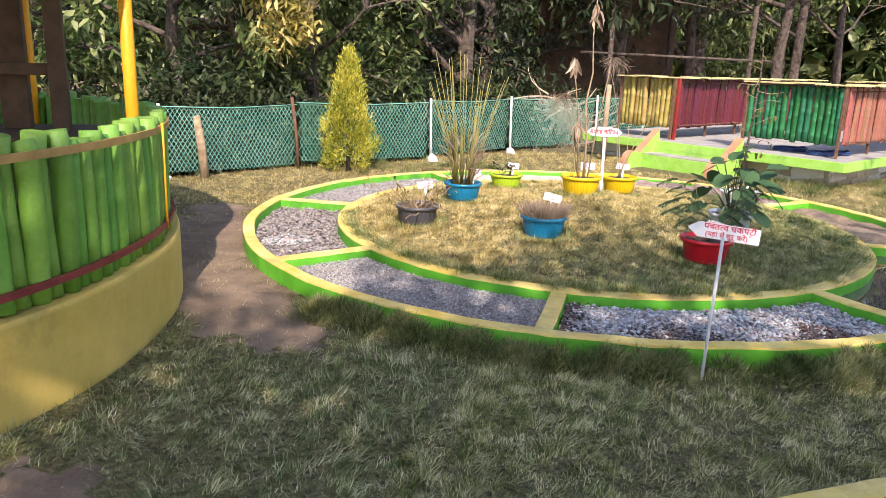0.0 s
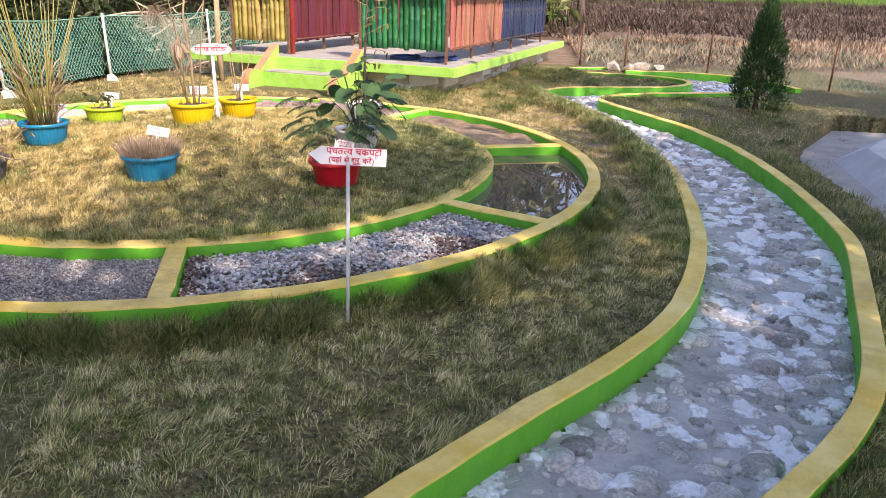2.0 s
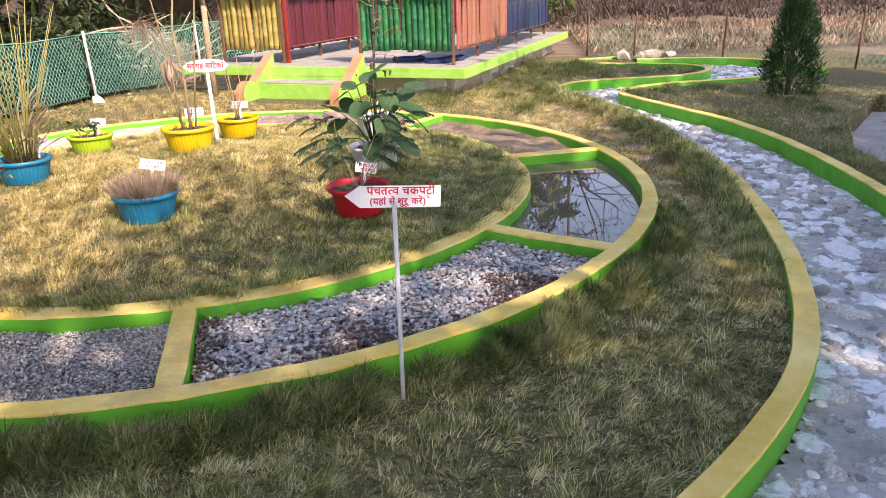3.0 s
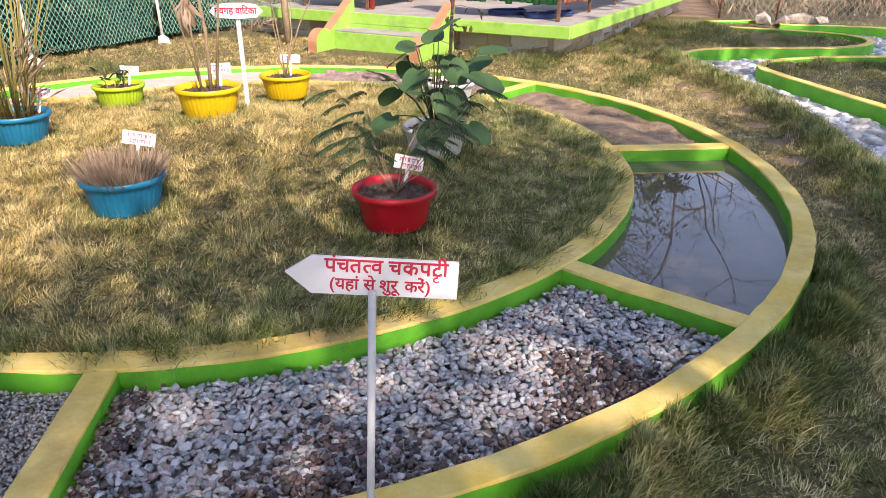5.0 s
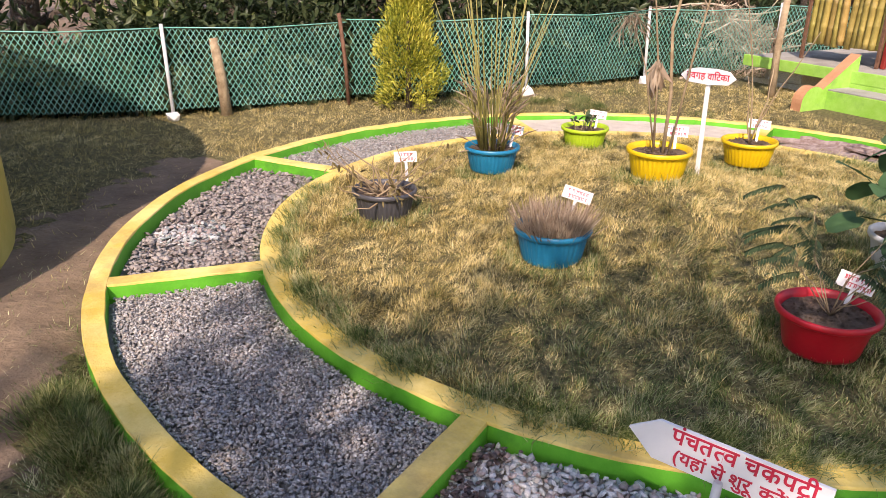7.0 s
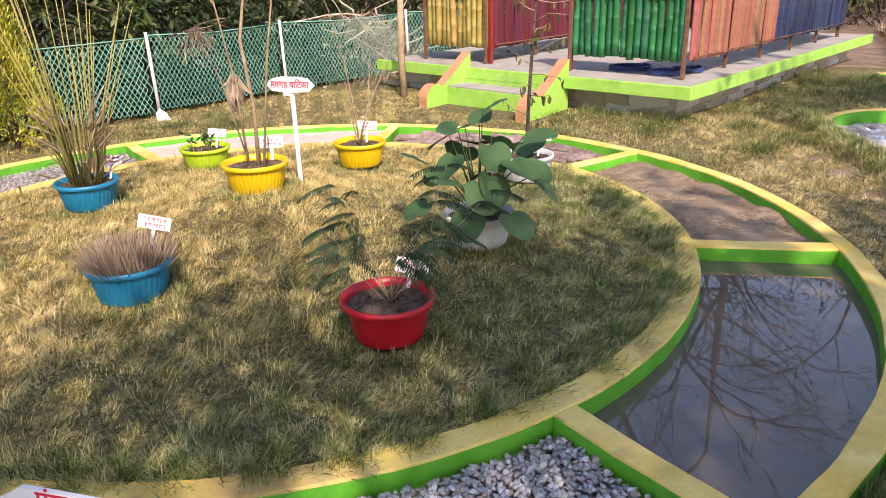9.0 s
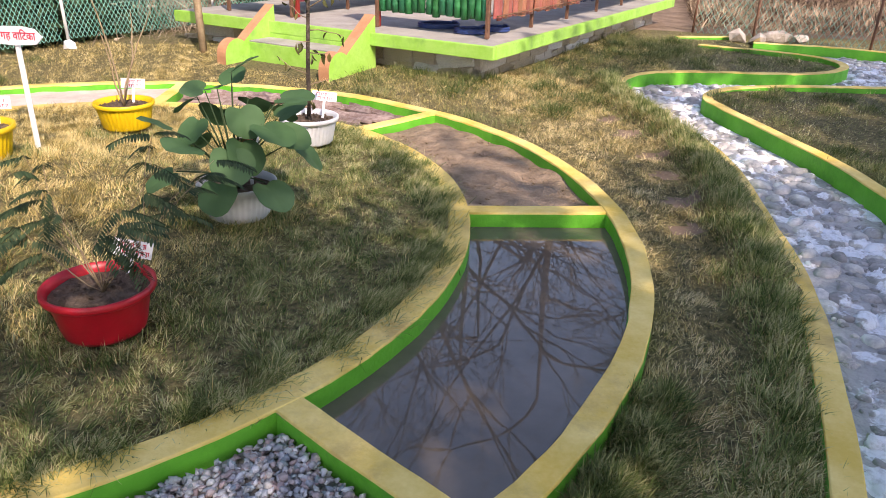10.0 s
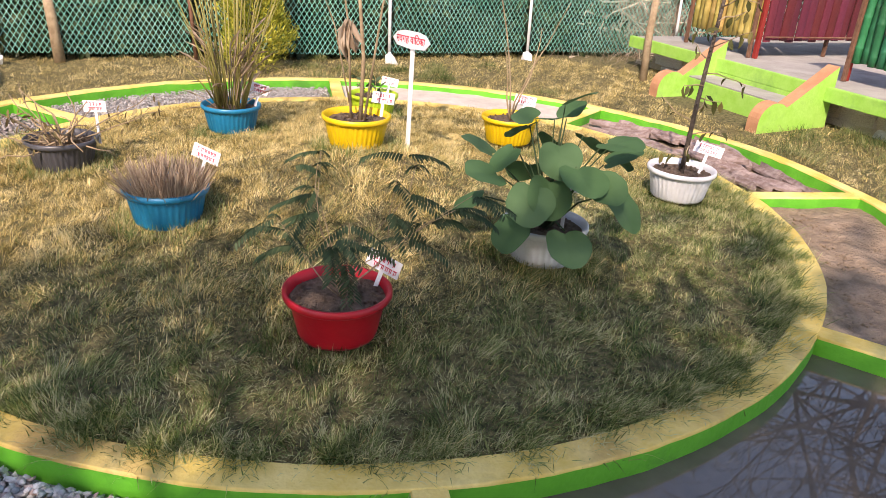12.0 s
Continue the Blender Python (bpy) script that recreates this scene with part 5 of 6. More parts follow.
def lettering(pieces, width, x, y, ob, name="lettering"):
    """A hand-painted line of joined letters, fitted to a width: plain runs, half letters, letters with a slanting foot stroke, doubled letters."""
    size, out, at = 0.04, bmesh.new(), 0.0
    for piece in pieces:
        body, how = piece if isinstance(piece, tuple) else (piece, "")
        if not body.strip():
            at += size * 0.24
            continue
        bm = glyphs(body, size)
        x0, x1 = min(v.co.x for v in bm.verts), max(v.co.x for v in bm.verts)
        if how == "half":
            cut = x0 + (x1 - x0) * 0.66
            bmesh.ops.bisect_plane(bm, geom=bm.verts[:] + bm.edges[:] + bm.faces[:], plane_co=(cut, 0, 0), plane_no=(1, 0, 0), clear_outer=True)
            x1 = cut
        elif how.startswith("foot"):
            xc = x0 + (x1 - x0) * float(how[4:])
            box(bm, -0.15 * size, 0.02 * size, -0.028 * size, 0.028 * size, -0.0006, 0.0006, Matrix.Translation((xc, size * 0.13, 0)) @ Matrix.Rotation(radians(38), 4, "Z"))
        elif how.startswith("double"):
            low = glyphs(how[6:], size * 0.62)
            lx = min(v.co.x for v in low.verts)
            for v in low.verts:
                v.co += Vector((x0 - lx + size * 0.06, -size * 0.33, 0))
            me = bpy.data.meshes.new("lettering")
            low.to_mesh(me)
            low.free()
            bm.from_mesh(me)
            bpy.data.meshes.remove(me)
        for v in bm.verts:
            v.co.x += at - x0
        me = bpy.data.meshes.new("lettering")
        bm.to_mesh(me)
        bm.free()
        out.from_mesh(me)
        bpy.data.meshes.remove(me)
        at += x1 - x0 - size * 0.012
    k = width / at
    for v in out.verts:
        v.co = Vector(((v.co.x - at / 2) * k, v.co.y * k, v.co.z))
    t = part(name, out, M_RED, ob)
    t.matrix_basis = pose(x, y, 0.0046)
    return t


def plate(outline, t):
    bm = bmesh.new()
    f = bm.faces.new([bm.verts.new((x, y, -t)) for x, y in outline])
    top = bmesh.ops.extrude_face_region(bm, geom=[f])
    for v in top["geom"]:
        if isinstance(v, bmesh.types.BMVert):
            v.co.z = t
    bmesh.ops.recalc_face_normals(bm, faces=bm.faces)
    return bm


arrow = empty("arrow_sign")
arrow.matrix_basis = pose(1.135, 2.182, 0.782, 82, 0, 2) @ pose(0, 0, 0, 0, 0, -4)
tagged(arrow, "white arrow sign with red lettering on a thin pole", "sign")
board = part("board", plate([(-0.168, 0.003), (-0.118, 0.037), (0.16, 0.037), (0.16, -0.037), (-0.118, -0.037)], 0.004), M_SIGN, arrow)
lettering(["पंचत", ("त", "half"), "व", " ", "च", ("क", "foot0.47"), "प", ("टी", "doubleट")], 0.235, 0.023, 0.008, board)
lettering(["(", "यहां", " ", "से", " ", "शुरू", " ", "करें", ")"], 0.19, 0.012, -0.026, board)
m_inv = arrow.matrix_basis.inverted()
part("pole", tube(bmesh.new(), [m_inv @ Vector((1.112, 2.0, 0.0)), m_inv @ Vector((1.132, 2.165, 0.76))], 0.008, 8), M_PIPE, arrow, "thin pale steel pole")
navs = empty("name_sign")
navs.matrix_basis = pose(0.128, 5.285, 0.948, 88, 0, -17) @ pose(0, 0, 0, 0, 0, 2)
tagged(navs, "white pointed name sign with red lettering on a pole", "sign")
board = part("board", plate([(-0.172, 0.0), (-0.13, 0.034), (-0.06, 0.046), (0.06, 0.046), (0.13, 0.036), (0.172, 0.0), (0.13, -0.034), (0.0, -0.042), (-0.13, -0.034)], 0.004), M_SIGN, navs)
lettering(["नव", ("ग", "foot0.8"), "ह", " ", "वािटका"], 0.27, 0.0, -0.014, board)
m_inv = navs.matrix_basis.inverted()
part("pole", boxed(-0.011, 0.011, -0.62, -0.03, -0.02, -0.005, 0.002), M_SIGN, navs)

# ---- conifers ----


def conifer(x, y, height, radius, material, label, seed, n=15000):
    rng = np.random.default_rng(seed)
    z0 = gz(x, y)
    ob = empty("conifer", x, y, z0)
    tagged(ob, label, "conifer")
    part("trunk", tube(bmesh.new(), [(0, 0, -0.05), (0, 0, height * 0.9)], [0.035, 0.006], 7), M_TRUNK, ob)
    # upswept sprays: many short fronds on a cone with an uneven outline
    m = 520
    h = rng.uniform(0, 1, m) ** 0.85
    a = rng.uniform(0, 6.283, m)
    env = radius * (1 - h) ** 0.75 * (0.78 + 0.3 * np.array([noise.noise((math.cos(q) * 1.4, math.sin(q) * 1.4, w * 4 + seed)) for q, w in zip(a, h)])) * np.clip(h * 9 + 0.55, 0, 1)
    r = env * rng.uniform(0.35, 1.0, m) ** 0.5
    c = np.c_[r * np.cos(a), r * np.sin(a), 0.04 + h * height * 0.93]
    k = n // m
    at = np.repeat(c, k, 0) + rng.normal(0, 0.028, (m * k, 3)) * [1, 1, 1.4]
    way = np.repeat(np.c_[np.cos(a), np.sin(a), 0.7 + 1.6 * h], k, 0) + rng.normal(0, 0.55, (m * k, 3))
    o = spread_leaves("foliage", at, way, rng.uniform(0.028, 0.062, m * k), rng, leaf_verts(1, 0.24, 0.1, 0.05), material, ob)
    return ob


M_GOLD = leaf_mat("golden_conifer", (0.15, 0.19, 0.025), (0.44, 0.44, 0.055), (0.76, 0.68, 0.14), 0.6, 3, 0.2)
M_DGREEN = leaf_mat("dark_conifer", (0.02, 0.055, 0.02), (0.045, 0.1, 0.035), (0.075, 0.15, 0.05), 0.6, 3, 0.2)
conifer(-3.3, 6.98, 1.55, 0.52, M_GOLD, "golden green conifer by the net fence", 1)
conifer(6.25, 7.65, 1.3, 0.46, M_DGREEN, "dark green conifer beside the stream", 2)

# ---- trees ----
M_LEAF_A = leaf_mat("broad_tree_leaves", (0.045, 0.08, 0.022), (0.11, 0.16, 0.05), (0.32, 0.35, 0.14), 0.35, 1.5, 0.3)
# darker leaf tones; on the undergrowth they stand in for shade
M_LEAF_B = leaf_mat("shade_dark_leaves", (0.015, 0.028, 0.012), (0.035, 0.055, 0.022), (0.09, 0.11, 0.05), 0.35, 1.2, 0.25)
M_LEAF_Y = leaf_mat("yellowing_leaves", (0.28, 0.24, 0.05), (0.5, 0.41, 0.12), (0.7, 0.58, 0.25), 0.5, 2, 0.35)


def limbs(rng, p, d, length, radius, depth, out, tips):
    k = 6
    line = branch(p, d, length, rng, 0.13 if depth > 1 else 0.2, k)
    out.append((line, [radius * (1 - 0.55 * i / (k - 1)) for i in range(k)]))
    if depth == 0:
        tips += line[2:]
        return
    for _ in range(int(rng.integers(3, 5)) if depth > 1 else 4):
        i = int(rng.integers(2, k))
        q = Vector(line[i])
        w = (Vector(line[i]) - Vector(line[i - 1])).normalized()
        w = (w + Vector((rng.normal(0, 0.7), rng.normal(0, 0.7), rng.normal(0.15, 0.35)))).normalized()
        limbs(rng, q, w, length * rng.uniform(0.5, 0.72), radius * 0.5, depth - 1, out, tips)


def tree(x, y, height, material, label, seed, leaves=9, size=0.17, bare=False, low=0.3, lean=(0, 0), girth=0.028, reach=0.34):
    """A tapered trunk with limbs; the crown is clusters of drooping leaves about the twigs, with gaps."""
    rng = np.random.default_rng(seed)
    ob = empty("tree", x, y, gz(x, y))
    tagged(ob, label, "tree")
    out, tips = [], []
    top = height * 0.62
    base = [(0, 0, -0.1)] + [(lean[0] * t + rng.normal(0, 0.03), lean[1] * t + rng.normal(0, 0.03), top * t) for t in np.linspace(0.1, 1, 7)]
    r0 = height * girth
    out.append((base, [r0 * (1.25 - 0.95 * i / 7) for i in range(8)]))
    for h in np.linspace(low, 1.0, 8):
        i = min(7, 1 + int(h * 6))
        a = rng.uniform(0, 6.28)
        limbs(rng, base[i], (math.cos(a), math.sin(a), rng.uniform(0.25, 0.9) if h < 0.95 else 1.5), height * reach * rng.uniform(0.7, 1.1), r0 * 0.4, 2 if not bare else 3, out, tips)
    bm = bmesh.new()
    for line, rad in out:
        tube(bm, line, rad, 6 if rad[0] > 0.02 else 4, False)
    part("trunk", bm, M_TRUNK, ob)
    if not bare:
        at = np.array(tips)
        m = len(at)
        at = np.repeat(at, leaves, 0) + rng.normal(0, size * 0.75, (m * leaves, 3))
        way = rng.normal(0, 1, (m * leaves, 3)) + [0, 0, -0.45]
        spread_leaves("crown", at, way, rng.uniform(0.6, 1.25, m * leaves) * size, rng, leaf_verts(1, 0.3, 0.15, 0.2), material, ob)
    return ob


def again(ob, x, y, turn, s, label=""):
    c = copy_thing(ob, pose(x, y, gz(x, y), 0, 0, turn) @ Matrix.Scale(s, 4))
    if label:
        tagged(c, label)
    return c


# woods behind the net fence
t1 = tree(-6.3, 7.4, 4.6, M_LEAF_A, "broad-leaved tree with drooping sunlit leaves", 201, 10, 0.2, low=0.12)
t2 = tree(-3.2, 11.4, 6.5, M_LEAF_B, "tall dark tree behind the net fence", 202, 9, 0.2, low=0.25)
t3 = tree(-9.2, 6.2, 6.5, M_LEAF_A, "large leafy tree behind the net fence", 203, 10, 0.22, low=0.15)
again(t1, -4.9, 8.9, 130, 0.85)
again(t3, -5.2, 12.6, 200, 1.0)
again(t1, -8.3, 3.6, 70, 0.9)
again(t2, -8.2, 12.0, 90, 1.1)
again(t2, -0.9, 14.6, 45, 1.05)
again(t3, 2.5, 19.5, 160, 0.9)
again(t3, 5.4, 20.5, 250, 0.85)
again(t3, -11.5, 9.5, 300, 1.1)
again(t2, -4.5, 17.0, 310, 1.2)
again(t2, 0.5, 22.0, 20, 1.25)
again(t2, -11.0, 16.0, 120, 1.3)
for x, y, a, s in ((8.0, 24.5, 10, 1.0), (-7.0, 20.5, 220, 1.4), (-1.5, 27, 80, 1.4), (5.5, 29, 170, 1.4), (-14, 12, 0, 1.4), (-13.5, 4.0, 60, 1.2), (-12.0, -0.5, 180, 1.1)):
    again(t2, x, y, a, s)
tree(-4.9, 7.75, 3.4, M_LEAF_Y, "small tree with yellowing hanging leaves behind the fence", 207, 2, 0.17, low=0.8, girth=0.013, reach=0.13)
b1 = tree(3.4, 16.8, 8.5, M_LEAF_B, "bare winter tree behind the platform", 204, bare=True, low=0.35, girth=0.011)
again(b1, 0.4, 16.2, 260, 1.2)
again(b1, 2.2, 15.2, 100, 1.25)
again(b1, -2.0, 17.5, 320, 1.2)
b2 = tree(4.2, 15.0, 13.0, M_LEAF_B, "slender bare tree close behind the platform", 231, bare=True, low=0.2, girth=0.0075, reach=0.26)
again(b2, 2.6, 16.4, 150, 1.05)
again(b2, 12.0, 32.0, 40, 1.5)
again(t2, 9.5, 33.0, 100, 1.6)
# shade trees on the sunny side of the garden
s1 = tree(6.9, -6.0, 11.5, M_LEAF_A, "tall leafy shade tree beside the garden", 205, 11, 0.38, low=0.5, reach=0.27)
again(s1, 1.7, -6.0, 110, 0.8)
again(s1, 10.6, -2.4, 230, 0.85)
again(s1, 10.4, -0.2, 60, 1.15)
again(s1, 5.4, -7.0, 20, 0.85)
again(s1, 4.2, -1.1, 75, 0.62)


# ---- undergrowth, field and woods far off ----
def tussock(x, y, size):
    """Which small tussock each place belongs to: two random numbers for it, and how far out of its middle the place lies."""
    u, v = x / size + 0.4 * np.sin(y / size * 0.8) + 0.3 * np.sin(y * 5.1), y / size + 0.4 * np.sin(x / size * 0.9) + 0.3 * np.sin(x * 4.3)
    i, j = np.floor(u), np.floor(v)
    h1 = np.mod(np.sin(i * 127.1 + j * 311.7) * 43758.5453, 1.0)
    h2 = np.mod(np.sin(i * 269.5 + j * 183.3) * 27145.117, 1.0)
    return h1, h2, np.hypot(u - i - 0.25 - 0.5 * h2, v - j - 0.25 - 0.5 * h1)


def blades(name, x, y, z, length, width, rng, material, lean=0.7, flow=None, parent=None, two=False, clump=0.0):
    """Grass blades as slim bent triangles joined in one mesh; with clump they grow in combed tussocks of that size."""
    n = len(x)
    a = rng.uniform(0, 6.283, n)
    if clump:
        h1, h2, out = tussock(x, y, clump)
        a = np.where(rng.uniform(0, 1, n) < 0.6, h1 * 6.283 + rng.normal(0, 0.7, n), a)
        length = length * (0.55 + 0.75 * h2) * np.clip(1.25 - 0.5 * out, 0.6, 1.2)
    l = np.clip(rng.normal(lean, 0.35, n), 0.15, 1.5)
    dx, dy = np.cos(a) * np.sin(l), np.sin(a) * np.sin(l)
    if flow is not None:
        dx, dy = dx + flow[0], dy + flow[1]
    up = np.cos(np.clip(l, 0, 1.42))
    sx, sy = -np.sin(a + 0.6), np.cos(a + 0.6)
    p = np.c_[x, y, z - 0.004]
    s = np.c_[sx, sy, 0 * sx] * (width / 2)[:, None]
    d = np.c_[dx, dy, up] * length[:, None]
    if two:
        mid = p + d * 0.55 + np.c_[0 * x, 0 * x, length * 0.1]
        v = np.stack([p - s, p + s, mid + s * 0.7, mid - s * 0.7, p + d], 1)
        f = np.array([(0, 1, 2), (0, 2, 3), (3, 2, 4)])
    else:
        v = np.stack([p - s, p + s, p + d], 1)
        f = np.array([(0, 1, 2)])
    F = f[None] + (np.arange(n) * v.shape[1])[:, None, None]
    return soup(name, v.reshape(-1, 3), F.reshape(-1, 3), material, parent)


def patchy(x, y, scale, seed=0.0):
    """A soft random field in 0..1 from a few waves, for uneven growth."""
    v = 0
    for k, (a, b, c) in enumerate(((1.0, 0.35, 0.3), (-0.6, 1.1, 1.7), (1.7, -1.3, 4.1), (2.6, 2.1, 2.2), (-3.1, 1.9, 0.7))):
        v = v + np.sin((x * a + y * b) * scale + c + seed) / (1 + 0.35 * k)
    return 0.5 + v / 7


def clumps(x, y):
    """Tufts a few centimetres across, 0 between them and 1 in their middle."""
    u, v = x + 0.03 * np.sin(y * 23), y + 0.03 * np.sin(x * 21)
    return np.clip(0.5 + 1.9 * (patchy(u, v, 27, 3.0) - 0.5) + 0.9 * (patchy(u, v, 61, 1.0) - 0.5), 0, 1)


rng = np.random.default_rng(400)
# ring lawn
n = 430000
r, a = 2.2 * np.sqrt(rng.uniform(0, 1, n)), rng.uniform(0, 6.283, n)
x, y = CX + r * np.cos(a), CY + r * np.sin(a)
edge = np.clip((r - 1.95) / 0.2, 0, 1)
keep = (r < 2.085 + 0.05 * patchy(x, y, 9)) & (rng.uniform(0, 1, n) < 0.5 + 0.6 * clumps(x, y))
x, y, r, a, edge = x[keep], y[keep], r[keep], a[keep], edge[keep]
z = np.where(r < 2.13, ground_height(CX + np.minimum(r, 2.1) * np.cos(a), CY + np.minimum(r, 2.1) * np.sin(a)), RING_Z)
L = (0.02 + 0.026 * patchy(x, y, 6, 2.0) + 0.01 * edge) * (0.7 + 0.6 * clumps(x, y)) * rng.uniform(0.6, 1.4, len(x))
fx, fy = np.cos(a) * edge * 0.25 + 0.3 * np.sin(y * 14 + x * 9), np.sin(a) * edge * 0.25 + 0.3 * np.cos(x * 15 - y * 7)
W = rng.uniform(0.0014, 0.0036, len(x))
# greener blades towards the right put that side's shade into the colour
green = rng.uniform(0, 1, len(x)) < np.clip(0.58 + (x - 0.7) * 0.75 - (y - 4.0) * 0.12 + 1.4 * (patchy(x, y, 2.6, 4.0) - 0.5), 0.06, 0.95)
for name, g, m, label in (("ring_lawn_grass", ~green, M_GRASS, "dry yellow lawn grass on the mound"), ("ring_lawn_green_grass", green, M_GRASS3, "lawn grass on the mound, coloured greener for shade")):
    o = blades(name, x[g], y[g], z[g], L[g], W[g], rng, m, 1.0, (fx[g], fy[g]), two=True, clump=0.055)
    tagged(o, label, "grass", kind="stuff")


def strewn(name, label, n, x0, x1, y0, y1, lo, hi, material, seed, width=(0.0015, 0.0038), lean=1.0, two=False, clump=0.06):
    """Grass over a stretch of land, leaving out the beds, the stream, paths and buildings."""
    rng = np.random.default_rng(seed)
    x, y = rng.uniform(x0, x1, n), rng.uniform(y0, y1, n)
    r = np.hypot(x - CX, y - CY)
    ok = (r > R_OUT - 0.005) & (np.hypot(x - HUT_X, y - HUT_Y) > HUT_R) & (gap_to(KPTS, x, y) > 0.058) & ~in_stream(x, y)
    w = np.c_[x - PX, y - PY]
    s, v = w @ np.array(PU), w @ np.array(PV)
    ok &= ~((s > 0.2) & (s < 4.0) & (v > 0.2) & (v < 6)) & ~((s > 1.3) & (s < 2.7) & (v > -0.66) & (v < 0.3))
    ok &= ~in_pit(x, y)
    # the trodden path round the ring and bare patches
    path = trodden(x, y)
    ok &= rng.uniform(0, 1, n) < np.clip(path - 0.75, 0.04, 1) * (0.45 + 0.3 * patchy(x, y, 2.2, 1.0) + 0.5 * clumps(x, y))
    x, y = x[ok], y[ok]
    L = (lo + (hi - lo) * patchy(x, y, 3.3, 0.5)) * (0.6 + 0.8 * clumps(x, y)) * rng.uniform(0.6, 1.35, len(x))
    o = blades(name, x, y, ground_height(x, y), L, rng.uniform(*width, len(x)), rng, material, lean, (0.25 * np.sin(y * 13 + x * 8), 0.25 * np.cos(x * 14 - y * 6)), two=two, clump=clump)
    tagged(o, label, "grass", kind="stuff")


strewn("green_lawn_grass", "short green lawn grass before the ring", 210000, -2.4, 0.9, -0.6, 3.4, 0.022, 0.05, M_GRASSG, 410, two=True)
strewn("front_lawn_grass", "short patchy green and straw lawn", 300000, 0.1, 3.7, -0.6, 3.4, 0.022, 0.05, M_GRASS2, 411, two=True)
strewn("bank_grass", "dry grass between the ring and the stream", 150000, 2.6, 4.2, 2.4, 9.0, 0.018, 0.042, M_STRAWG, 412, two=True)
strewn("side_lawn_grass", "dry lawn grass between fence and ring", 240000, -6.0, -0.2, 2.6, 10.0, 0.02, 0.05, M_GRASS, 413, (0.003, 0.006))
strewn("back_lawn_grass", "dry lawn grass before the platform", 130000, -0.6, 4.5, 7.4, 12, 0.02, 0.05, M_GRASS, 414, (0.003, 0.006))
strewn("far_bank_grass", "dark green lawn beyond the stream", 150000, 1.6, 7.6, -0.6, 12.2, 0.02, 0.05, M_GRASS2, 415, (0.003, 0.006))


def tufts(name, label, centres, spread_, count, lo, hi, material, seed, lean=0.55, dome=0.0):
    rng = np.random.default_rng(seed)
    c = np.repeat(np.array(centres), count, 0)
    n = len(c)
    q = rng.normal(0, 1, (n, 2)) * np.repeat(rng.uniform(0.6, 1.3, len(centres)), count)[:, None] * spread_
    x, y = c[:, 0] + q[:, 0], c[:, 1] + q[:, 1]
    ok = (np.hypot(x - CX, y - CY) > R_OUT + 0.004) & (gap_to(KPTS, x, y) > 0.06) & ~in_stream(x, y)
    x, y, q = x[ok], y[ok], q[ok]
    lift = dome * np.exp(-(q ** 2).sum(1) / (spread_ * 1.1) ** 2)
    o = blades(name, x, y, ground_height(x, y) + lift, rng.uniform(lo, hi, len(x)), rng.uniform(0.0025, 0.005, len(x)), rng, material, lean, (q[:, 0] * 4, q[:, 1] * 4), two=True)
    tagged(o, label, "grass tufts", kind="stuff")


rng = np.random.default_rng(420)
base_ = [(CX + (R_OUT + rng.uniform(0.03, 0.16)) * math.cos(radians(d)), CY + (R_OUT + rng.uniform(0.03, 0.16)) * math.sin(radians(d))) for d in rng.uniform(-112, -25, 62)]
tufts("kerb_tufts", "dark grass tufts along the ring kerb", base_, 0.06, 640, 0.03, 0.08, M_TUFT, 421, 0.8, 0.085)
bank = [(px + rng.normal(-0.13, 0.06), py + rng.normal(0, 0.1)) for px, py in ((p.x, p.y) for p in KERB_L if p.y > 2.6 and p.y < 8.9 and p.x < 4.2) for _ in range(4)]
tufts("bank_tufts", "grass tufts heaped along the stream kerb", bank, 0.055, 170, 0.03, 0.085, M_GRASS3, 422, 0.85, 0.02)
slope = [(PX + PU.x * a + PV.x * b, PY + PU.y * a + PV.y * b) for a, b in zip(rng.uniform(-1.0, 1.2, 90), rng.uniform(-1.1, 4.0, 90)) if b < 0.15 or a < 0.15]
tufts("slope_tufts", "rough olive grass tufts below the platform", slope, 0.1, 240, 0.04, 0.1, M_TUFT, 424, 0.8, 0.05)
more = [(rng.uniform(4.5, 7.0), rng.uniform(4.5, 8.6)) for _ in range(60)] + [(rng.uniform(2.6, 6.2), rng.uniform(9.0, 11.5)) for _ in range(50)] + [(p.x + rng.normal(0.2, 0.08), p.y - rng.uniform(0.05, 0.2)) for p in KERB_R if 0 < p.y < 7] + [(-2.1 + rng.normal(0, 0.7), 7.6 + rng.normal(0, 0.5)) for _ in range(30)]
tufts("lawn_tufts", "scattered dark green grass tufts", more, 0.07, 200, 0.03, 0.08, M_TUFT, 423, 0.85, 0.035)
potc = [(px + 0.2 * math.cos(q), py + 0.2 * math.sin(q)) for px, py in ((-1.18, 4.06), (-0.1, 3.98), (-1.12, 5.08), (-1.0, 6.22), (0, 5.04), (0.2, 6.18), (1.08, 3.85), (1.255, 4.87), (1.355, 6.1)) for q in np.arange(0, 6.2, 0.45)]
c = np.repeat(np.array(potc), 90, 0) + rng.normal(0, 0.035, (len(potc) * 90, 2))
o = blades("pot_tufts", c[:, 0], c[:, 1], ground_height(c[:, 0], c[:, 1]), rng.uniform(0.025, 0.07, len(c)), rng.uniform(0.002, 0.0045, len(c)), rng, M_GRASS3, 0.75, two=True)
tagged(o, "longer grass round the pots on the lawn", "grass tufts", kind="stuff")

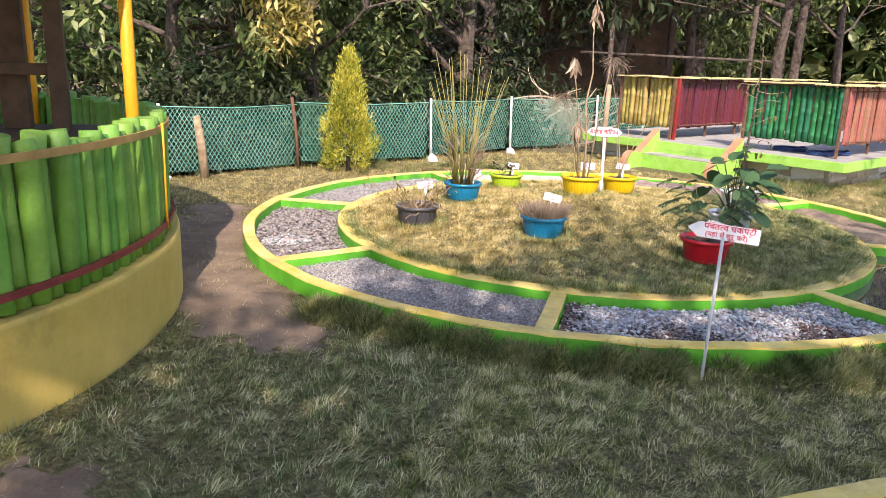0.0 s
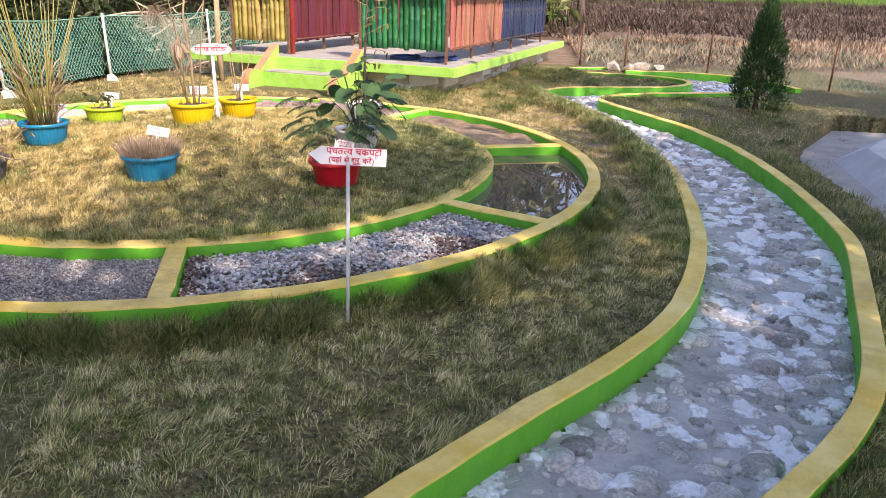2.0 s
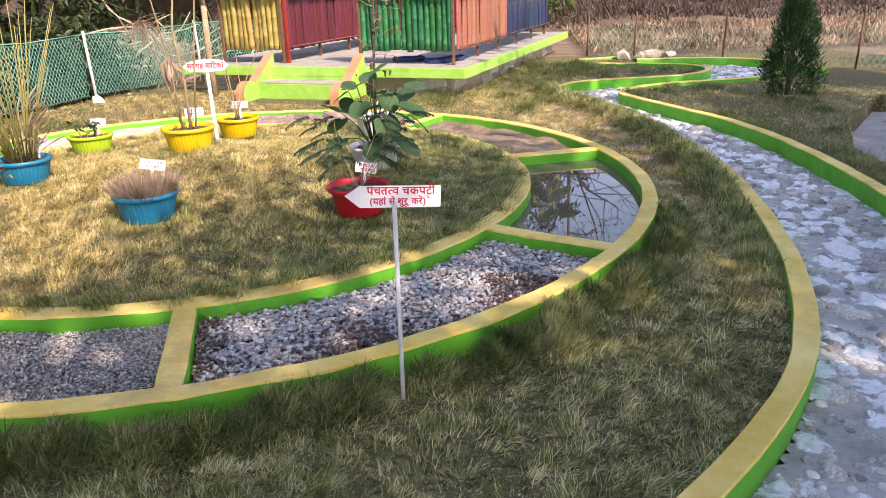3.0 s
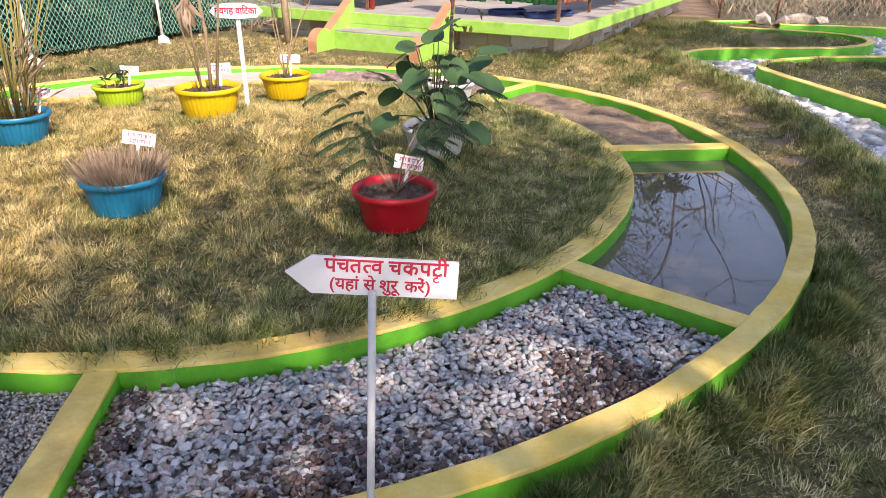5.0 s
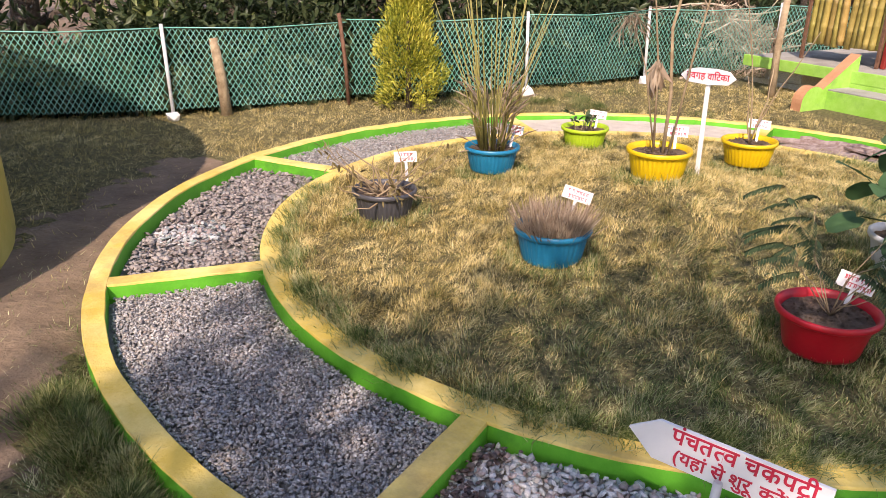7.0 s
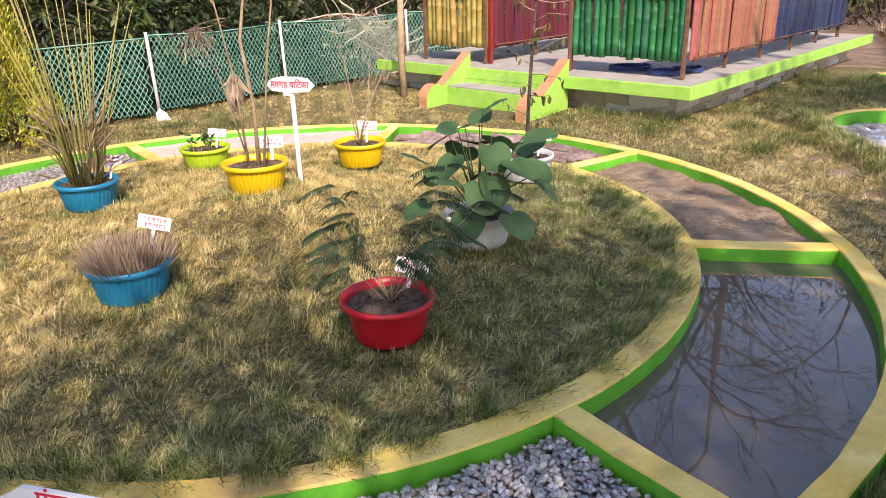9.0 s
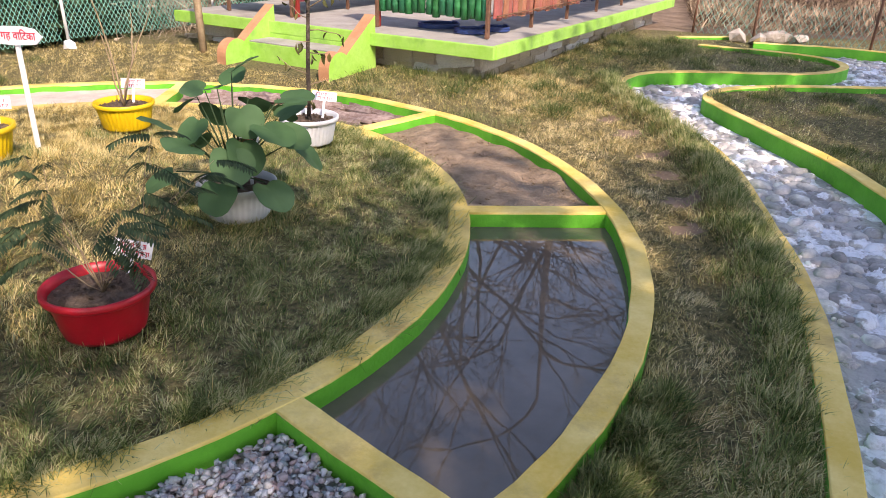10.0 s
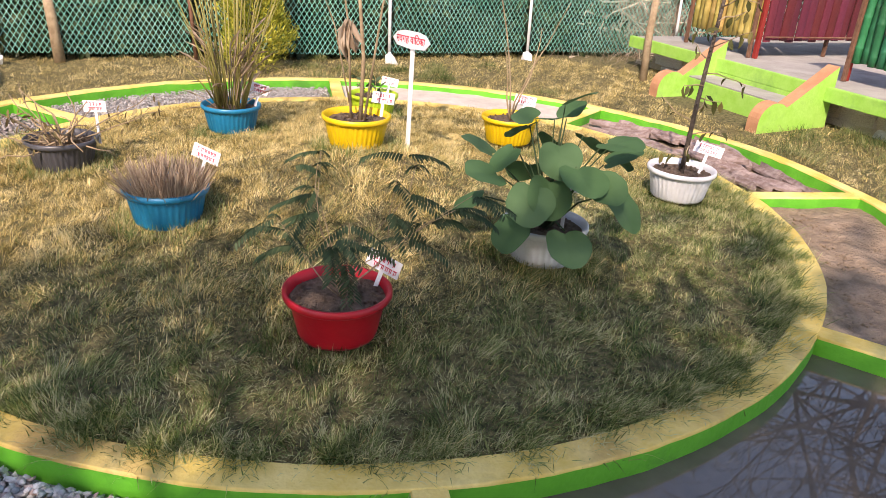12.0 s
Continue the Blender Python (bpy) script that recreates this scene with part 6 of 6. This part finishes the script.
edge_ = [(CX + (2.1 + rng.uniform(-0.1, 0.04)) * math.cos(radians(d)), CY + (2.1 + rng.uniform(-0.1, 0.04)) * math.sin(radians(d))) for d in rng.uniform(-160, 80, 190)]
k = rng.integers(60, 220, len(edge_))
c = np.repeat(np.array(edge_), k, 0) + rng.normal(0, 0.035, (k.sum(), 2))
o = blades("edge_tufts", c[:, 0], c[:, 1], np.full(len(c), 0.19), rng.uniform(0.03, 0.08, len(c)), rng.uniform(0.002, 0.0045, len(c)), rng, M_GRASS3, 0.9, ((c[:, 0] - CX) * 0.2, (c[:, 1] - CY) * 0.2), two=True)
tagged(o, "overgrown grass hanging over the inner kerb", "grass tufts", kind="stuff")

# undergrowth behind the fence, its shade put into the dark leaf colour
rng = np.random.default_rng(430)
n = 42000
s_ = rng.uniform(0, 1, n)
i_ = np.minimum((s_ * (len(FENCE) - 1)).astype(int), len(FENCE) - 2)
t_ = s_ * (len(FENCE) - 1) - i_
FA = np.array(FENCE)
base_ = FA[i_] * (1 - t_)[:, None] + FA[i_ + 1] * t_[:, None]
out_ = np.abs(rng.normal(0, 1.3, n)) + 0.15
at = np.c_[base_[:, 0] - 0.82 * out_, base_[:, 1] + 0.57 * out_, 0 * out_]
hgt = patchy(at[:, 0], at[:, 1], 1.6) * 1.5 * np.clip(out_, 0.3, 1.4)
at[:, 2] = 0.12 + rng.uniform(0, 1, n) ** 0.8 * hgt
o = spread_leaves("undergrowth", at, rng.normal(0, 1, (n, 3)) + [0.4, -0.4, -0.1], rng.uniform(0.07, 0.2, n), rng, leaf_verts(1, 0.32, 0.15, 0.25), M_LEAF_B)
tagged(o, "tangled undergrowth behind the net fence, coloured dark for shade", "undergrowth", kind="stuff")
# dry brush bank beyond the stream
M_BRUSH = leaf_mat("dry_brush", (0.05, 0.035, 0.025), (0.22, 0.155, 0.1), (0.56, 0.43, 0.29), 0.8, 1.1, 0.15)
M_WHEAT = leaf_mat("young_wheat", (0.07, 0.17, 0.02), (0.12, 0.25, 0.035), (0.2, 0.33, 0.07), 0.5, 0.15, 0.35)
M_DARKBR = leaf_mat("dark_dead_brush", (0.03, 0.022, 0.018), (0.07, 0.05, 0.04), (0.15, 0.11, 0.08), 0.9, 0.4, 0.1)
n = 70000
x, y = rng.uniform(4.6, 24, n), rng.uniform(12.2, 19, n)
ok = (x > 5.5 + (y - 12) * 0.25) & (y > 12.4 + np.clip(8.5 - x, -6, 0) * 0.6)
x, y = x[ok], y[ok]
o = blades("dry_brush", x, y, ground_height(x, y) + 0.14 * patchy(x, y, 1.3), rng.uniform(0.08, 0.26, len(x)), rng.uniform(0.008, 0.024, len(x)), rng, M_BRUSH, 1.1, two=True)
tagged(o, "heaps of dry cut brush beyond the stream", "brush", kind="stuff")
n = 60000
x, y = rng.uniform(4, 50, n), rng.uniform(18.5, 47, n)
o = blades("dark_brush", x, y, ground_height(x, y) + 0.35 * patchy(x, y, 0.8), rng.uniform(0.2, 0.6, n), rng.uniform(0.02, 0.05, n), rng, M_DARKBR, 1.1, two=True)
tagged(o, "dark heaps of dead brush and soil", "brush", kind="stuff")
n = 120000
y = 47 + 50 * rng.uniform(0, 1, n) ** 1.4
x = 6 + rng.uniform(0, 1, n) * y * 1.0
o = blades("wheat_field", x, y, ground_height(x, y), rng.uniform(0.35, 0.7, n), rng.uniform(0.04, 0.1, n), rng, M_WHEAT, 0.35, two=False)
tagged(o, "bright green field of young wheat", "field", kind="stuff")
# woods beyond the field, many crowns with trunks, far off
n = 45000
u = rng.uniform(-70, 110, n)
k = np.floor(u / 4.5)
cx_, cy_ = k * 4.5 + 2.2 + 1.5 * np.sin(k * 12.9), 100 + 6 * np.sin(k * 7.7)
rad = 3.2 + 1.2 * np.sin(k * 3.3)
q = rng.normal(0, 0.45, (n, 3))
at = np.c_[cx_ + q[:, 0] * rad, cy_ + q[:, 1] * rad, np.abs(4.2 + 2 * np.sin(k * 5.1) + q[:, 2] * 5.5) + 2.3]
o = spread_leaves("far_woods", at, rng.normal(0, 1, (n, 3)), rng.uniform(0.8, 1.9, n), rng, leaf_verts(1, 0.5, 0.15, 0.2), M_LEAF_A)
tagged(o, "distant woods beyond the wheat field", "woods", kind="stuff")
o = spread_leaves("near_woods", np.c_[rng.uniform(-30, 9, 32000), rng.uniform(24, 34, 32000), rng.uniform(0, 1, 32000) ** 1.3 * 7], rng.normal(0, 1, (32000, 3)), rng.uniform(0.45, 1.1, 32000), rng, leaf_verts(1, 0.4, 0.15, 0.2), M_LEAF_A)
tagged(o, "dense dark woods behind the garden", "woods", kind="stuff")

# heap of dry sticks and dead grass beside the shed
M_BLEACH = mat("bleached_brushwood", (0.4, 0.31, 0.22), (0.62, 0.52, 0.4), 12, 0.9, 0.4, 60)
heap = empty("brush_heap", -1.75, 12.1, 0)
tagged(heap, "pale heap of bleached sticks and brushwood by the fence", "brushwood")
for k in range(170):
    px, py = rng.normal(0, 0.75), rng.normal(0, 0.6)
    zz = 0.16 + 0.85 * math.exp(-(px * px + py * py) / 0.8) * rng.uniform(0.1, 1)
    a_ = rng.uniform(0, 6.28)
    part("stick", tube(bmesh.new(), branch((px, py, zz), (math.cos(a_), math.sin(a_), rng.normal(0, 0.3)), rng.uniform(0.4, 1.2), rng, 0.14, 5), [0.016, 0.014, 0.012, 0.009, 0.005], 5), M_BLEACH, heap)
n = 16000
x, y = rng.normal(0, 0.8, n), rng.normal(0, 0.65, n)
o = blades("dead_grass", x, y, 0.14 + 0.75 * np.exp(-(x ** 2 + y ** 2) / 0.9) * rng.uniform(0.3, 1, n), rng.uniform(0.08, 0.3, n), rng.uniform(0.004, 0.011, n), rng, M_STRAW, 1.1, parent=heap, two=True)
tagged(o, kind="stuff")

# ---- fence beyond the stream ----
fence2 = empty("wire_fence")
tagged(fence2, "sagging green net fence beyond the stream", "fence")
F2 = [(5.6, 12.6), (6.35, 12.3), (7.4, 11.2), (8.6, 9.6), (10.2, 8.2), (12.5, 6.8)]
for a, b in zip(F2, F2[1:]):
    v, f = net(a, b, 0.12, 0.72, 0.09, 0.005, 0.1, rng)
    tagged(soup("net", v, f, M_NET, fence2), kind="stuff")
for px, py in F2:
    part("fence_post", tube(bmesh.new(), [(px, py, 0.0), (px + 0.02, py, 0.85)], 0.016, 7), M_RUST, fence2)

# ---- concrete yard beside the stream ----
bm = bmesh.new()
bm.faces.new([bm.verts.new((px, py, -0.135)) for px, py in PIT])
top = bmesh.ops.extrude_face_region(bm, geom=bm.faces[:])
for v in top["geom"]:
    if isinstance(v, bmesh.types.BMVert):
        v.co.z = -0.1
bmesh.ops.recalc_face_normals(bm, faces=bm.faces)
tagged(part("yard_floor", bm, M_CONC), "grey stained concrete yard floor below the lawn", "floor", kind="structure")
bm = bmesh.new()
lo_ = [bm.verts.new((px, py, -0.1)) for px, py in ((5.4, 4.1), (6.05, 5.75), (7.4, 6.7), (9.4, 6.1), (9.4, 3.0))]
hi_ = [bm.verts.new((px, py, 0.1)) for px, py in ((5.6, 4.0), (6.12, 5.4), (7.4, 6.45), (9.3, 5.9), (9.3, 3.1))]
bm.faces.new(hi_)
for i in range(5):
    bm.faces.new((lo_[i], lo_[(i + 1) % 5], hi_[(i + 1) % 5], hi_[i]))
bmesh.ops.recalc_face_normals(bm, faces=bm.faces)
M_PALE = mat("pale_cement", (0.42, 0.42, 0.42), (0.55, 0.55, 0.54), 3, 0.8, 0.2, 50)
tagged(part("cement_ramp", bm, M_PALE), "pale smooth cement ramp in the yard", "ramp", kind="structure")

# ---- odds and ends ----
M_HOSE = plastic("blue_hose", (0.02, 0.05, 0.18))
for s, v, r0 in ((1.0, 0.75, 0.2), (0.55, 0.62, 0.16), (0.45, 0.9, 0.14)):
    bm = bmesh.new()
    c = on_platform(s, v, PZ)
    tube(bm, [(c.x + r0 * (1 + 0.05 * math.sin(k)) * math.cos(k * 0.4), c.y + r0 * 0.8 * math.sin(k * 0.4), PZ + 0.015 + 0.012 * (k // 16)) for k in range(50)], 0.013, 6)
    tagged(part("hose", bm, M_HOSE), "coiled blue hose lying on the platform", "hose", group="hoses on the platform")
shed = empty("shed")
tagged(shed, "dark open timber shed behind the net fence", "shed")
for px, py in ((-0.9, 13.0), (1.6, 14.6), (-2.6, 15.6), (-0.1, 17.0)):
    part("post", tube(bmesh.new(), [(px, py, 0), (px, py, 3.35)], 0.05, 7), M_TRUNK, shed)
part("beam", tube(bmesh.new(), [(-1.4, 12.7, 1.75), (2.0, 14.8, 1.7)], 0.025, 7), M_TRUNK, shed)
# unseen roof, added above the view to keep the space below dark
part("roof", boxed(-1.8, 1.8, -1.9, 1.9, 3.25, 3.33, 0.02, pose(-0.5, 15.0, 0, 3, -2, 34)), M_WOOD_D, shed)
part("back_wall", boxed(-1.7, 1.7, 1.6, 1.68, 0.0, 3.25, 0.01, pose(-0.5, 15.0, 0, 0, 0, 34)), M_WOOD_D, shed)
rng = np.random.default_rng(440)
for k in range(34):
    row = k // 9
    px, py = -0.6 + 0.13 * (k % 9) + rng.normal(0, 0.03), 12.9 + 0.08 * (k % 9)
    o = part("log", tube(bmesh.new(), [(-0.5, 0, 0), (0.0, 0.02, 0.01), (0.55, 0, 0)], rng.uniform(0.04, 0.065), 8), M_TWIG)
    o.matrix_basis = pose(px, py, 0.2 + row * 0.105, 0, rng.normal(0, 3), 35 + rng.normal(0, 12))
    tagged(o, "rough firewood log in the stack", "log", group="firewood stack")
